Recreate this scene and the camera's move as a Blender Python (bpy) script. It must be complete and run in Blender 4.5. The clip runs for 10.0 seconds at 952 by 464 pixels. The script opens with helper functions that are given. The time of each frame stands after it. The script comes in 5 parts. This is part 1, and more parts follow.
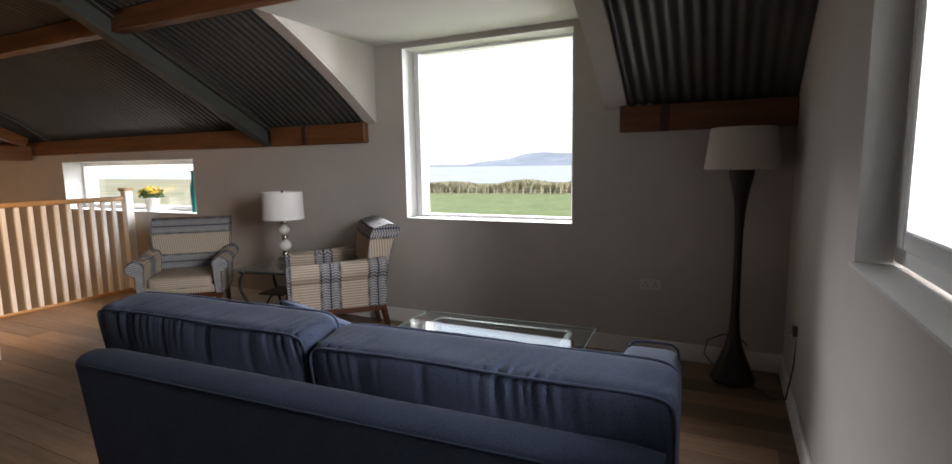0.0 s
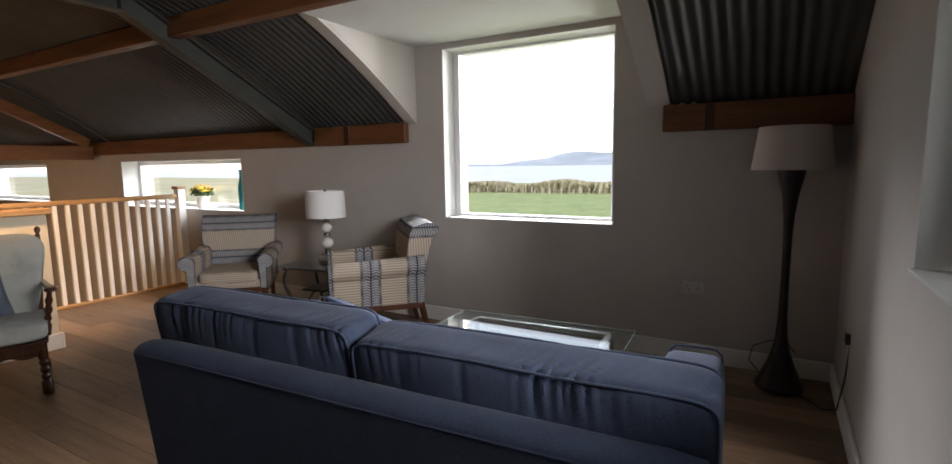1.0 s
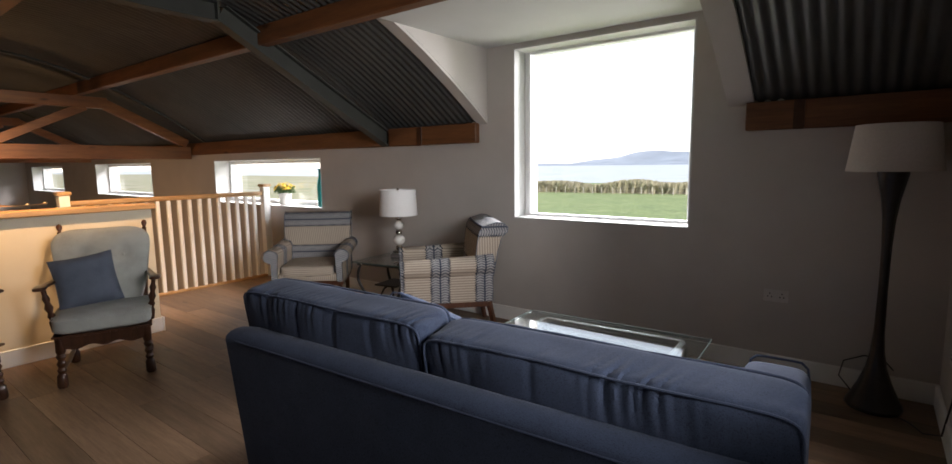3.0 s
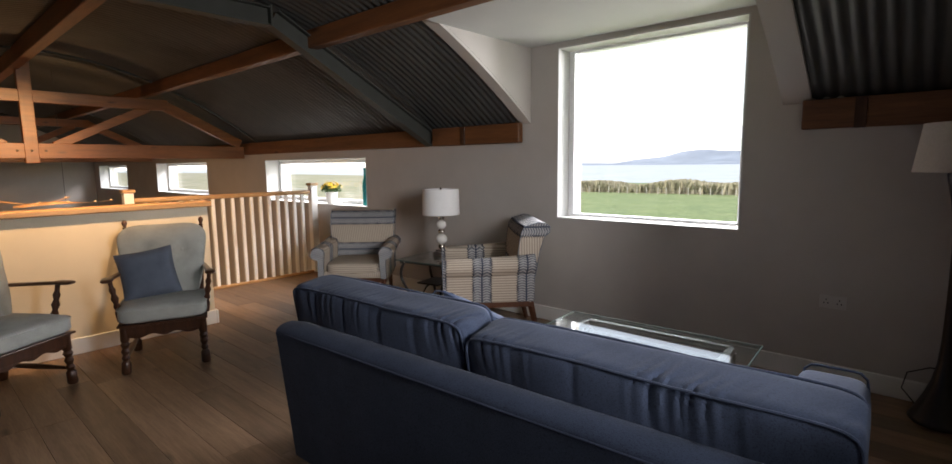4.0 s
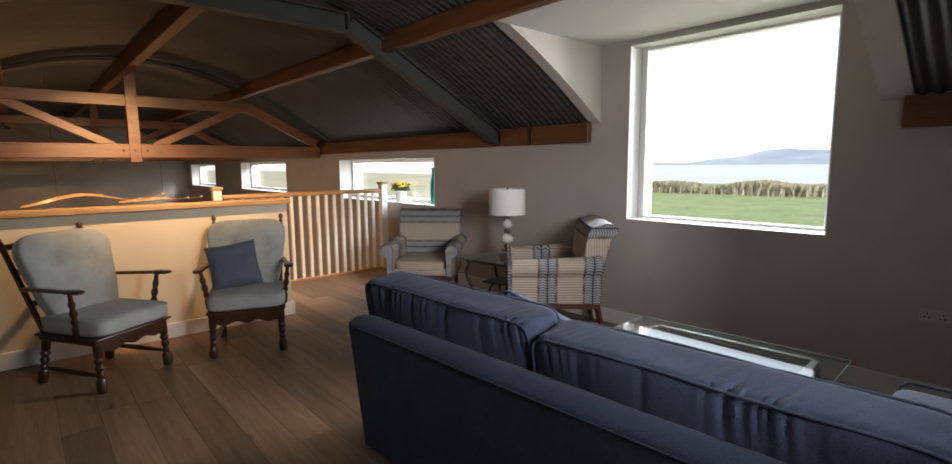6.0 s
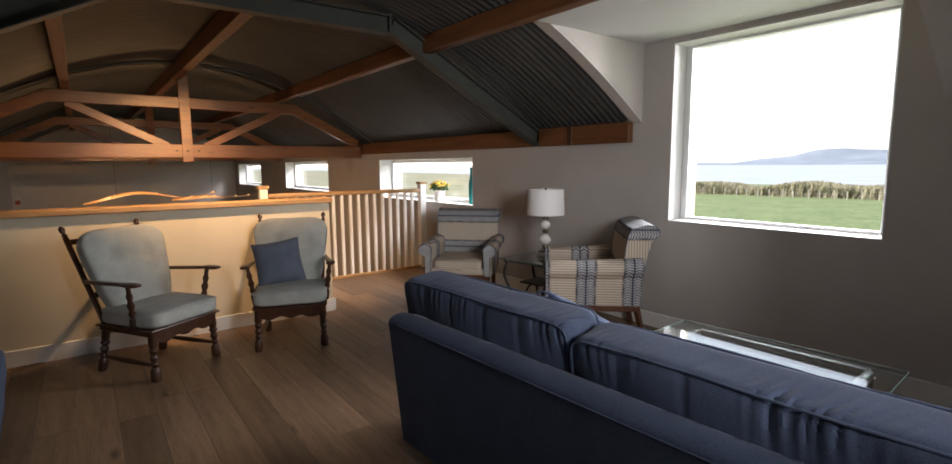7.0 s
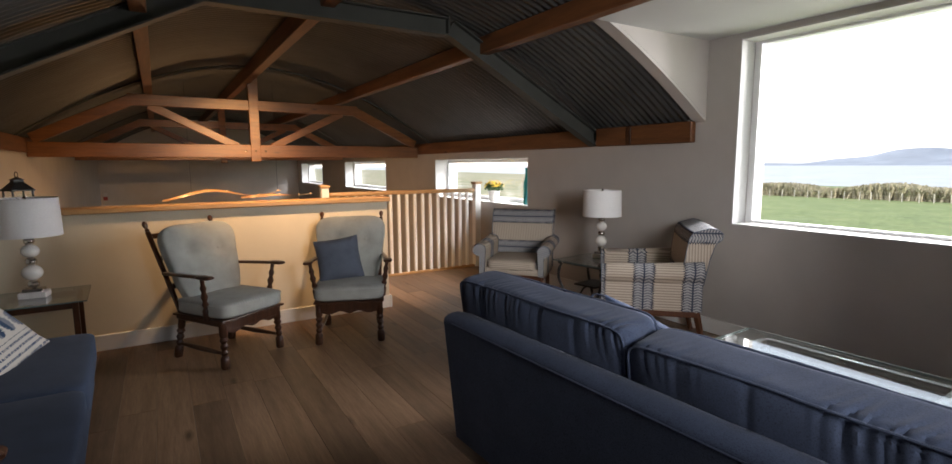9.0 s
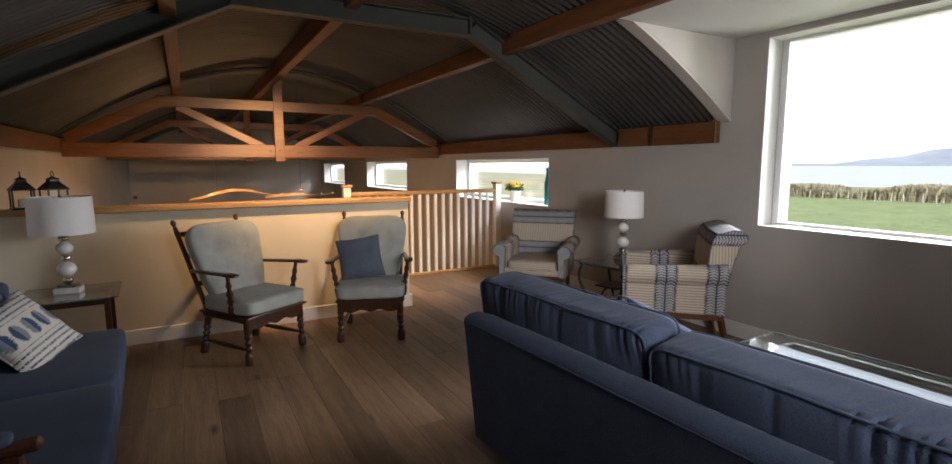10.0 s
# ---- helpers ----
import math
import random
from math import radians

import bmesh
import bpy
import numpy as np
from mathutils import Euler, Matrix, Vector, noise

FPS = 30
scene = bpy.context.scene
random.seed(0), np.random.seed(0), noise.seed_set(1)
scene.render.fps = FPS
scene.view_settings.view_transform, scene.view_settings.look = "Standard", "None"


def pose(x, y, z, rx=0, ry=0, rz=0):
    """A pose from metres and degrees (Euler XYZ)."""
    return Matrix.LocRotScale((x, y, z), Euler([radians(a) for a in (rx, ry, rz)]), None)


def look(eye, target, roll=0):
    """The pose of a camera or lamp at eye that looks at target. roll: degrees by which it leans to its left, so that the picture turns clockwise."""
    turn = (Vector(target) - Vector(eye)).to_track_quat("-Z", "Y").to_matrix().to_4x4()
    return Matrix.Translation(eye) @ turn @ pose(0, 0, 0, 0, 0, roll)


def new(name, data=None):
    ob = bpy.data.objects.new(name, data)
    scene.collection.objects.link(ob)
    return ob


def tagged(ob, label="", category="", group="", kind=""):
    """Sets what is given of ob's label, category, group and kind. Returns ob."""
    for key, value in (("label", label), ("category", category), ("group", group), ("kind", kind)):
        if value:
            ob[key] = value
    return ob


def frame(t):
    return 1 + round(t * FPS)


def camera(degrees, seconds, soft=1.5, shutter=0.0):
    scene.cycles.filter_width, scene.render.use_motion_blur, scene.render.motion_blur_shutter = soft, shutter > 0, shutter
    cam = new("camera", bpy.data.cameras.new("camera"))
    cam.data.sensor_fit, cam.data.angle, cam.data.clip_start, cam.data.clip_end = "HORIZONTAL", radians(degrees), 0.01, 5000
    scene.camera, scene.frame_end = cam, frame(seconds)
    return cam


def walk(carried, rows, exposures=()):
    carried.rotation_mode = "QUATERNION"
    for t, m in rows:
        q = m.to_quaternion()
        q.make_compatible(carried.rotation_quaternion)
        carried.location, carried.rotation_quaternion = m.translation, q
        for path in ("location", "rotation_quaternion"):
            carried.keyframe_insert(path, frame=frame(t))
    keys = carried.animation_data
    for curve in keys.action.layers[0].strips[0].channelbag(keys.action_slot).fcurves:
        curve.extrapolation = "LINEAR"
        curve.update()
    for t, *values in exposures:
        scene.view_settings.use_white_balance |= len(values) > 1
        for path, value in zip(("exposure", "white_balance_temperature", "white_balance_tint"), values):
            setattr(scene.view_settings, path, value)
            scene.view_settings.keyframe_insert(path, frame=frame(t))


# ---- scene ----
cam = camera(84.7, 10.0)
PATH = [
    (0.0, (0.009, 0.065, 1.429), (-0.8530, 1.8517, 1.1727), -0.91),
    (0.5, (0.007, 0.059, 1.430), (-0.9188, 1.8137, 1.1743), -0.88),
    (1.0, (0.005, 0.053, 1.432), (-0.9825, 1.7737, 1.1758), -0.84),
    (1.5, (0.004, 0.048, 1.433), (-1.0352, 1.7383, 1.1774), -0.81),
    (2.0, (0.003, 0.043, 1.435), (-1.0891, 1.6994, 1.1789), -0.78),
    (2.5, (0.002, 0.038, 1.436), (-1.1388, 1.6614, 1.1805), -0.74),
    (4.0, (0.000, 0.019, 1.441), (-1.3219, 1.4983, 1.1851), -0.64),
    (4.5, (-0.001, 0.014, 1.442), (-1.3651, 1.4537, 1.1867), -0.60),
    (5.0, (-0.000, 0.009, 1.444), (-1.4087, 1.4062, 1.1882), -0.57),
    (5.5, (-0.000, 0.004, 1.446), (-1.4486, 1.3596, 1.1898), -0.53),
    (7.0, (0.002, -0.013, 1.450), (-1.5823, 1.1811, 1.1945), -0.42),
    (7.5, (0.002, -0.018, 1.452), (-1.6138, 1.1326, 1.1960), -0.39),
    (8.0, (0.003, -0.022, 1.453), (-1.6443, 1.0827, 1.1976), -0.35),
    (8.5, (0.004, -0.027, 1.455), (-1.6703, 1.0375, 1.1991), -0.31),
    (9.0, (0.004, -0.030, 1.456), (-1.6932, 0.9952, 1.2007), -0.28),
    (9.5, (0.006, -0.033, 1.458), (-1.7115, 0.9597, 1.2022), -0.24),
    (10.0, (0.007, -0.036, 1.459), (-1.7295, 0.9235, 1.2038), -0.20),
]
EXPOSURE = 1.7
walk(cam, [(t, look(eye, target, roll)) for t, eye, target, roll in PATH], [(0.0, EXPOSURE), (10.0, EXPOSURE)])

# ---- daylight ----
world = bpy.data.worlds.new("overcast_sky")
scene.world = world
world.use_nodes = True
wn = world.node_tree.nodes
wl = world.node_tree.links
sky = wn.new("ShaderNodeTexSky")
sky.sky_type = 'NISHITA'
sky.sun_disc = False
sky.sun_elevation = radians(24)
sky.sun_rotation = radians(250)
sky.dust_density = 0.6
hsv = wn.new("ShaderNodeHueSaturation")
hsv.inputs["Saturation"].default_value = 0.4
wl.new(sky.outputs[0], hsv.inputs["Color"])
wl.new(hsv.outputs[0], wn["Background"].inputs[0])
wn["Background"].inputs[1].default_value = 0.16

sun_data = bpy.data.lights.new("sun", 'SUN')
sun_data.energy = 1.2
sun_data.angle = radians(14)
sun_data.color = (1.0, 0.93, 0.83)
sun = new("sun", sun_data)
sun.matrix_world = look((-30, -20, 22), (0, 0, 0))


def sky_lamp(name, eye, target, w, h, watts, color=(0.99, 0.965, 1.0)):
    """Stands in for the bright sky high over an opening."""
    d = bpy.data.lights.new(name, 'AREA')
    d.shape, d.size, d.size_y, d.energy, d.color = 'RECTANGLE', w, h, watts, color
    o = new(name, d)
    o.matrix_world = look(eye, target)
    return o


sky_lamp("sky_over_main_window", (-2.6, 12.0, 8.6), (-1.9, 2.4, 0.9), 6.0, 5.0, 1250)
sky_lamp("sky_west_of_main_window", (-6.5, 11.5, 6.4), (-0.3, 2.2, 1.0), 5.0, 2.4, 900)
sky_lamp("sky_beside_main_window", (-1.05, 7.2, 2.3), (-2.9, 1.0, 0.9), 1.1, 2.2, 140)
sky_lamp("sky_over_east_window", (3.0, 0.75, 2.1), (-2.6, 3.7, 0.9), 1.8, 1.8, 135, (1.0, 0.97, 0.98))
for x in (-6.65, -11.6, -16.4):
    sky_lamp("sky_over_small_window", (x, 5.2, 2.5), (x, 3.8, 1.2), 2.2, 0.8, 38)

for y in (0.5, 1.5):
    d = bpy.data.lights.new("pendant_glow", 'POINT')
    d.energy, d.color, d.shadow_soft_size = 9, (1.0, 0.55, 0.24), 0.08
    new("pendant_glow", d).location = (-9.4, y, 0.62)
# two unseen spots, added to warm the low wall
for y in (0.75, 1.85):
    d = bpy.data.lights.new("unseen_spot_bulb", 'SPOT')
    d.energy, d.color, d.spot_size, d.spot_blend, d.shadow_soft_size = 92, (1.0, 0.61, 0.30), radians(92), 0.8, 0.04
    new("unseen_spot_bulb", d).matrix_world = look((-4.36, y, 2.60), (-6.1, y - 0.3, 1.0))
# a third unseen spot, added to brighten the truss chord
d = bpy.data.lights.new("unseen_spot_bulb", 'SPOT')
d.energy, d.color, d.spot_size, d.spot_blend, d.shadow_soft_size = 230, (1.0, 0.52, 0.19), radians(30), 1.0, 0.04
new("unseen_spot_bulb", d).matrix_world = look((-4.38, 1.25, 2.595), (-8.6, 1.05, 1.50))


# ---- materials ----
def nodes_of(name):
    m = bpy.data.materials.new(name)
    m.use_nodes = True
    return m, m.node_tree.nodes, m.node_tree.links, m.node_tree.nodes["Principled BSDF"]


def ramp(n, l, src, stops):
    r = n.new("ShaderNodeValToRGB")
    el = r.color_ramp.elements
    while len(el) < len(stops):
        el.new(0.5)
    for e, (p, c) in zip(el, stops):
        e.position = p
        e.color = (*c, 1)
    l.new(src, r.inputs[0])
    return r.outputs[0]


def coords(n, l, scale=(1, 1, 1), rot=(0, 0, 0)):
    tc = n.new("ShaderNodeTexCoord")
    mp = n.new("ShaderNodeMapping")
    mp.inputs["Scale"].default_value = scale
    mp.inputs["Rotation"].default_value = rot
    l.new(tc.outputs["Object"], mp.inputs[0])
    return mp.outputs[0]


def noise_tex(n, l, vec, scale, detail=4, rough=0.55):
    t = n.new("ShaderNodeTexNoise")
    t.inputs["Scale"].default_value = scale
    t.inputs["Detail"].default_value = detail
    t.inputs["Roughness"].default_value = rough
    if vec is not None:
        l.new(vec, t.inputs["Vector"])
    return t.outputs["Fac"]


def bump(n, l, bsdf, height, strength, dist=0.01):
    b = n.new("ShaderNodeBump")
    b.inputs["Strength"].default_value = strength
    b.inputs["Distance"].default_value = dist
    l.new(height, b.inputs["Height"])
    l.new(b.outputs[0], bsdf.inputs["Normal"])


def mix(n, l, a, b, fac, mode='MIX'):
    m = n.new("ShaderNodeMix")
    m.data_type = 'RGBA'
    m.blend_type = mode
    for sock, v in ((0, fac), (6, a), (7, b)):
        if isinstance(v, (int, float)):
            m.inputs[sock].default_value = v
        elif isinstance(v, tuple):
            m.inputs[sock].default_value = (*v, 1)
        else:
            l.new(v, m.inputs[sock])
    return m.outputs[2]


def plain(name, color, rough=0.5, metal=0.0, var=0.12, scale=6.0, bump_s=0.08, bump_scale=80.0, spec=0.5):
    m, n, l, b = nodes_of(name)
    v = coords(n, l)
    f = noise_tex(n, l, v, scale, 5)
    lo = tuple(c * (1 - var) for c in color)
    hi = tuple(min(1, c * (1 + var)) for c in color)
    l.new(ramp(n, l, f, [(0.3, lo), (0.7, hi)]), b.inputs["Base Color"])
    b.inputs["Roughness"].default_value = rough
    b.inputs["Metallic"].default_value = metal
    b.inputs["Specular IOR Level"].default_value = spec
    if bump_s:
        bump(n, l, b, noise_tex(n, l, v, bump_scale, 3), bump_s, 0.004)
    return m


def wood(name, dark, light, axis=0, rough=0.45, scale=1.0, per_piece=0.0, knots=True):
    m, n, l, b = nodes_of(name)
    s = [14 * scale, 14 * scale, 14 * scale]
    s[axis] = 1.1 * scale
    v = coords(n, l, tuple(s))
    if per_piece:
        oi = n.new("ShaderNodeObjectInfo")
        add = n.new("ShaderNodeVectorMath")
        add.operation = 'ADD'
        sc = n.new("ShaderNodeVectorMath")
        sc.operation = 'SCALE'
        sc.inputs["Scale"].default_value = 37.0
        cmb = n.new("ShaderNodeCombineXYZ")
        for i in range(3):
            l.new(oi.outputs["Random"], cmb.inputs[i])
        l.new(cmb.outputs[0], sc.inputs[0])
        l.new(v, add.inputs[0])
        l.new(sc.outputs[0], add.inputs[1])
        v = add.outputs[0]
    f = noise_tex(n, l, v, 1.6, 8, 0.62)
    fine = noise_tex(n, l, v, 9.0, 4, 0.6)
    base = ramp(n, l, f, [(0.28, dark), (0.5, tuple((a + c) / 2 for a, c in zip(dark, light))), (0.72, light)])
    base = mix(n, l, base, ramp(n, l, fine, [(0.35, (0.55, 0.5, 0.45)), (0.6, (1, 1, 1))]), 0.45, 'MULTIPLY')
    if knots:
        tc = coords(n, l, (3.2, 3.2, 3.2) if axis == 2 else ((1.1, 3.6, 3.6) if axis == 0 else (4.5, 1.4, 4.5)))
        if per_piece:
            far = n.new("ShaderNodeVectorMath")
            far.operation = 'ADD'
            l.new(tc, far.inputs[0])
            l.new(sc.outputs[0], far.inputs[1])
            tc = far.outputs[0]
        vo = n.new("ShaderNodeTexVoronoi")
        vo.inputs["Scale"].default_value = 1.0
        l.new(tc, vo.inputs["Vector"])
        base = mix(n, l, base, ramp(n, l, vo.outputs["Distance"], [(0.03, (0.16, 0.11, 0.08)), (0.10, (1, 1, 1))]), 0.8, 'MULTIPLY')
    if per_piece:
        base = mix(n, l, base, ramp(n, l, oi.outputs["Random"], [(0.0, (1 - per_piece,) * 3), (1.0, (1.0 + per_piece * 0.4,) * 3)]), 1.0, 'MULTIPLY')
    l.new(base, b.inputs["Base Color"])
    b.inputs["Roughness"].default_value = rough
    bump(n, l, b, fine, 0.12, 0.003)
    return m


def fabric(name, color, var=0.35, weave=900.0, rough=0.95, sheen=0.05):
    m, n, l, b = nodes_of(name)
    v = coords(n, l)
    f = noise_tex(n, l, v, 7.0, 6, 0.6)
    hx = noise_tex(n, l, coords(n, l, (weave * 0.3, weave, weave)), 1.0, 2)
    hz = noise_tex(n, l, coords(n, l, (weave, weave, weave * 0.3)), 1.0, 2)
    th = n.new("ShaderNodeMath")
    th.operation = 'ADD'
    l.new(hx, th.inputs[0])
    l.new(hz, th.inputs[1])
    lo = tuple(c * (1 - var) for c in color)
    hi = tuple(min(1, c * (1 + var)) for c in color)
    base = ramp(n, l, f, [(0.3, tuple(c * 0.85 for c in color)), (0.7, tuple(min(1, c * 1.12) for c in color))])
    base = mix(n, l, base, ramp(n, l, th.outputs[0], [(0.7, (1 - var,) * 3), (1.3, (1 + var,) * 3)]), 0.8, 'MULTIPLY')
    l.new(base, b.inputs["Base Color"])
    b.inputs["Roughness"].default_value = rough
    b.inputs["Sheen Weight"].default_value = sheen
    b.inputs["Specular IOR Level"].default_value = 0.2
    bump(n, l, b, th.outputs[0], 0.25, 0.002)
    return m


def ikat(name, axis=0, period=0.26, phase=0.37):
    """Cream cloth with blue woven bands across one axis and fine dashes between them."""
    m, n, l, b = nodes_of(name)
    tc = n.new("ShaderNodeTexCoord")
    sep = n.new("ShaderNodeSeparateXYZ")
    l.new(tc.outputs["Object"], sep.inputs[0])

    def math(op, a, c=None):
        k = n.new("ShaderNodeMath")
        k.operation = op
        for i, val in enumerate((a, c)):
            if val is None:
                continue
            if isinstance(val, (int, float)):
                k.inputs[i].default_value = val
            else:
                l.new(val, k.inputs[i])
        return k.outputs[0]

    along = sep.outputs[axis]
    second = sep.outputs[(axis + 2) % 3]
    if axis == 1:
        second = math('MULTIPLY', math('ABSOLUTE', second), -0.35)
    other = math('ADD', sep.outputs[(axis + 1) % 3], second)
    u = math('FRACT', math('ADD', math('DIVIDE', along, period), 10 + phase))
    zig = math('ABSOLUTE', math('SUBTRACT', math('FRACT', math('ADD', math('MULTIPLY', other, 60.0), 50.0)), 0.5))
    wob = math('ADD', u, math('MULTIPLY', math('SUBTRACT', zig, 0.25), 0.09))
    band = math('LESS_THAN', math('ABSOLUTE', math('SUBTRACT', wob, 0.5)), 0.2)
    core = math('LESS_THAN', math('ABSOLUTE', math('SUBTRACT', u, 0.5)), 0.018)
    gap = math('LESS_THAN', math('ABSOLUTE', math('SUBTRACT', math('ABSOLUTE', math('SUBTRACT', u, 0.5)), 0.11)), 0.03)
    dots = math('MULTIPLY', gap, math('GREATER_THAN', zig, 0.2))
    rim = math('LESS_THAN', math('ABSOLUTE', math('SUBTRACT', math('ABSOLUTE', math('SUBTRACT', wob, 0.5)), 0.2)), 0.015)
    dash = math('LESS_THAN', math('FRACT', math('ADD', math('MULTIPLY', other, 52.0), 80.0)), 0.36)
    cream = (0.55, 0.465, 0.37)
    col = mix(n, l, cream, (0.24, 0.20, 0.17), math('MULTIPLY', dash, 0.75))
    chev = math('LESS_THAN', math('FRACT', math('ADD', math('ADD', math('MULTIPLY', other, 52.0), 60.0), math('MULTIPLY', math('ABSOLUTE', math('SUBTRACT', math('ABSOLUTE', math('SUBTRACT', u, 0.5)), 0.1)), 7.0))), 0.52)
    col = mix(n, l, col, (0.42, 0.41, 0.40), band)
    col = mix(n, l, col, (0.12, 0.127, 0.15), math('MULTIPLY', band, chev))
    col = mix(n, l, col, (0.40, 0.40, 0.41), math('MULTIPLY', dots, 0.4))
    col = mix(n, l, col, (0.04, 0.045, 0.065), rim)
    col = mix(n, l, col, (0.06, 0.07, 0.10), core)
    f = noise_tex(n, l, coords(n, l), 300.0, 3)
    col = mix(n, l, col, ramp(n, l, f, [(0.3, (0.75, 0.75, 0.75)), (0.7, (1, 1, 1))]), 0.7, 'MULTIPLY')
    l.new(col, b.inputs["Base Color"])
    b.inputs["Roughness"].default_value = 0.92
    b.inputs["Specular IOR Level"].default_value = 0.2
    bump(n, l, b, f, 0.2, 0.002)
    return m


def pane_glass(name, tint=(1, 1, 1), rough=0.0, gloss=0.6, steep=4.0):
    m, n, l, b = nodes_of(name)
    tr = n.new("ShaderNodeBsdfTransparent")
    tr.inputs[0].default_value = (*tint, 1)
    gl = n.new("ShaderNodeBsdfGlossy")
    gl.inputs["Roughness"].default_value = rough
    lw = n.new("ShaderNodeLayerWeight")
    lw.inputs["Blend"].default_value = 0.5
    pw = n.new("ShaderNodeMath")
    pw.operation = 'POWER'
    pw.inputs[1].default_value = steep
    l.new(lw.outputs["Facing"], pw.inputs[0])
    fr = n.new("ShaderNodeMath")
    fr.operation = 'MULTIPLY_ADD'
    fr.inputs[1].default_value = gloss
    fr.inputs[2].default_value = 0.03
    l.new(pw.outputs[0], fr.inputs[0])
    ms = n.new("ShaderNodeMixShader")
    l.new(fr.outputs[0], ms.inputs[0])
    l.new(tr.outputs[0], ms.inputs[1])
    l.new(gl.outputs[0], ms.inputs[2])
    l.new(ms.outputs[0], n["Material Output"].inputs[0])
    return m


def glow(name, color, strength, base=(0.8, 0.8, 0.8)):
    m, n, l, b = nodes_of(name)
    b.inputs["Base Color"].default_value = (*base, 1)
    b.inputs["Emission Color"].default_value = (*color, 1)
    b.inputs["Emission Strength"].default_value = strength
    return m


PLASTER = plain("taupe_plaster", (0.49, 0.458, 0.425), 0.8, var=0.05, scale=2.5, bump_s=0.06, bump_scale=140, spec=0.3)
CREAM = plain("cream_plaster", (0.67, 0.585, 0.445), 0.75, var=0.05, scale=2.5, bump_s=0.06, bump_scale=140, spec=0.3)
CEIL_WHITE = plain("white_plaster", (0.56, 0.555, 0.54), 0.8, var=0.03, scale=2.0, bump_s=0.04, spec=0.3)
WHITE = plain("white_gloss_paint", (0.76, 0.75, 0.72), 0.4, var=0.03, scale=5, bump_s=0.03)
PVC = plain("white_window_plastic", (0.78, 0.79, 0.79), 0.3, var=0.02, bump_s=0.0)
STEEL = plain("grey_painted_steel", (0.045, 0.047, 0.041), 0.6, var=0.15, scale=4, bump_s=0.05, spec=0.4)
OAK_CAP = wood("oak_capping", (0.34, 0.19, 0.08), (0.58, 0.36, 0.17), 1, 0.4)
PINE_X = wood("pine_beam", (0.095, 0.034, 0.011), (0.20, 0.078, 0.024), 0, 0.55, 0.8)
PINE_Y = wood("pine_truss", (0.125, 0.043, 0.011), (0.25, 0.094, 0.024), 1, 0.36, 0.8)
PLANK = wood("oak_floorboard", (0.17, 0.10, 0.055), (0.30, 0.19, 0.115), 0, 0.42, 0.9, per_piece=0.42)
DARKWOOD = wood("dark_turned_wood", (0.035, 0.014, 0.007), (0.085, 0.034, 0.016), 2, 0.28, 2.0, knots=False)
MAHOG = wood("reddish_chair_wood", (0.06, 0.022, 0.01), (0.12, 0.045, 0.02), 2, 0.35, 2.0, knots=False)
DENIM = fabric("blue_denim_cloth", (0.039, 0.051, 0.084), var=0.5, weave=480.0)
NAVY = fabric("navy_cloth", (0.03, 0.042, 0.07))
GREYCLOTH = fabric("pale_grey_cloth", (0.34, 0.345, 0.315), var=0.15)
IKAT_X = ikat("dashed_cloth_seat", 0, 0.9, 0.0)
IKAT_Y = ikat("ikat_cloth_arms", 1, 0.33, 0.724)
IKAT_Z = ikat("ikat_cloth_back", 2, 0.34, 0.956)
GLASS = pane_glass("window_glass")
TOPGLASS = pane_glass("table_glass", (0.90, 0.94, 0.93), 0.0, 0.95, 2.4)
GLASSEDGE = plain("green_glass_edge", (0.12, 0.17, 0.16), 0.1, var=0.05, bump_s=0)
BLACK = plain("black_metal", (0.02, 0.019, 0.018), 0.4, var=0.2, bump_s=0.05)
BRONZE = plain("dark_bronze", (0.018, 0.014, 0.012), 0.3, metal=0.3, var=0.3, scale=20)
CHROME = plain("brushed_nickel", (0.55, 0.50, 0.45), 0.22, metal=1.0, var=0.05, bump_s=0)
CERAMIC = plain("white_ceramic", (0.74, 0.72, 0.68), 0.15, var=0.03, bump_s=0)
MARBLE = plain("pale_marble", (0.68, 0.66, 0.64), 0.25, var=0.12, scale=12, bump_s=0)
SHADE = plain("white_linen_shade", (0.74, 0.73, 0.72), 0.9, var=0.03, scale=90, bump_s=0.15, bump_scale=400)
SHADE_CREAM = plain("cream_linen_shade", (0.50, 0.45, 0.40), 0.9, var=0.05, scale=90, bump_s=0.15, bump_scale=400)
SOCKET = plain("white_socket_plastic", (0.56, 0.54, 0.51), 0.35, var=0.02, bump_s=0)
DARK_HOLE = plain("dark_slot", (0.02, 0.02, 0.02), 0.6, var=0.05, bump_s=0)


def corrugated():
    m, n, l, b = nodes_of("galvanised_sheet")
    v = coords(n, l)
    f = noise_tex(n, l, v, 1.2, 6, 0.6)
    g = noise_tex(n, l, coords(n, l, (30, 2, 2)), 1.0, 4)
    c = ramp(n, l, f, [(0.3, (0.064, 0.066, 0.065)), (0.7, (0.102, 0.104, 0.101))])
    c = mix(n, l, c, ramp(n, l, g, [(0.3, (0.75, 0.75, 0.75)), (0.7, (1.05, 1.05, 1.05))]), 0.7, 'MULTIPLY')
    l.new(c, b.inputs["Base Color"])
    b.inputs["Metallic"].default_value = 0.35
    b.inputs["Roughness"].default_value = 0.5
    return m


TIN = corrugated()


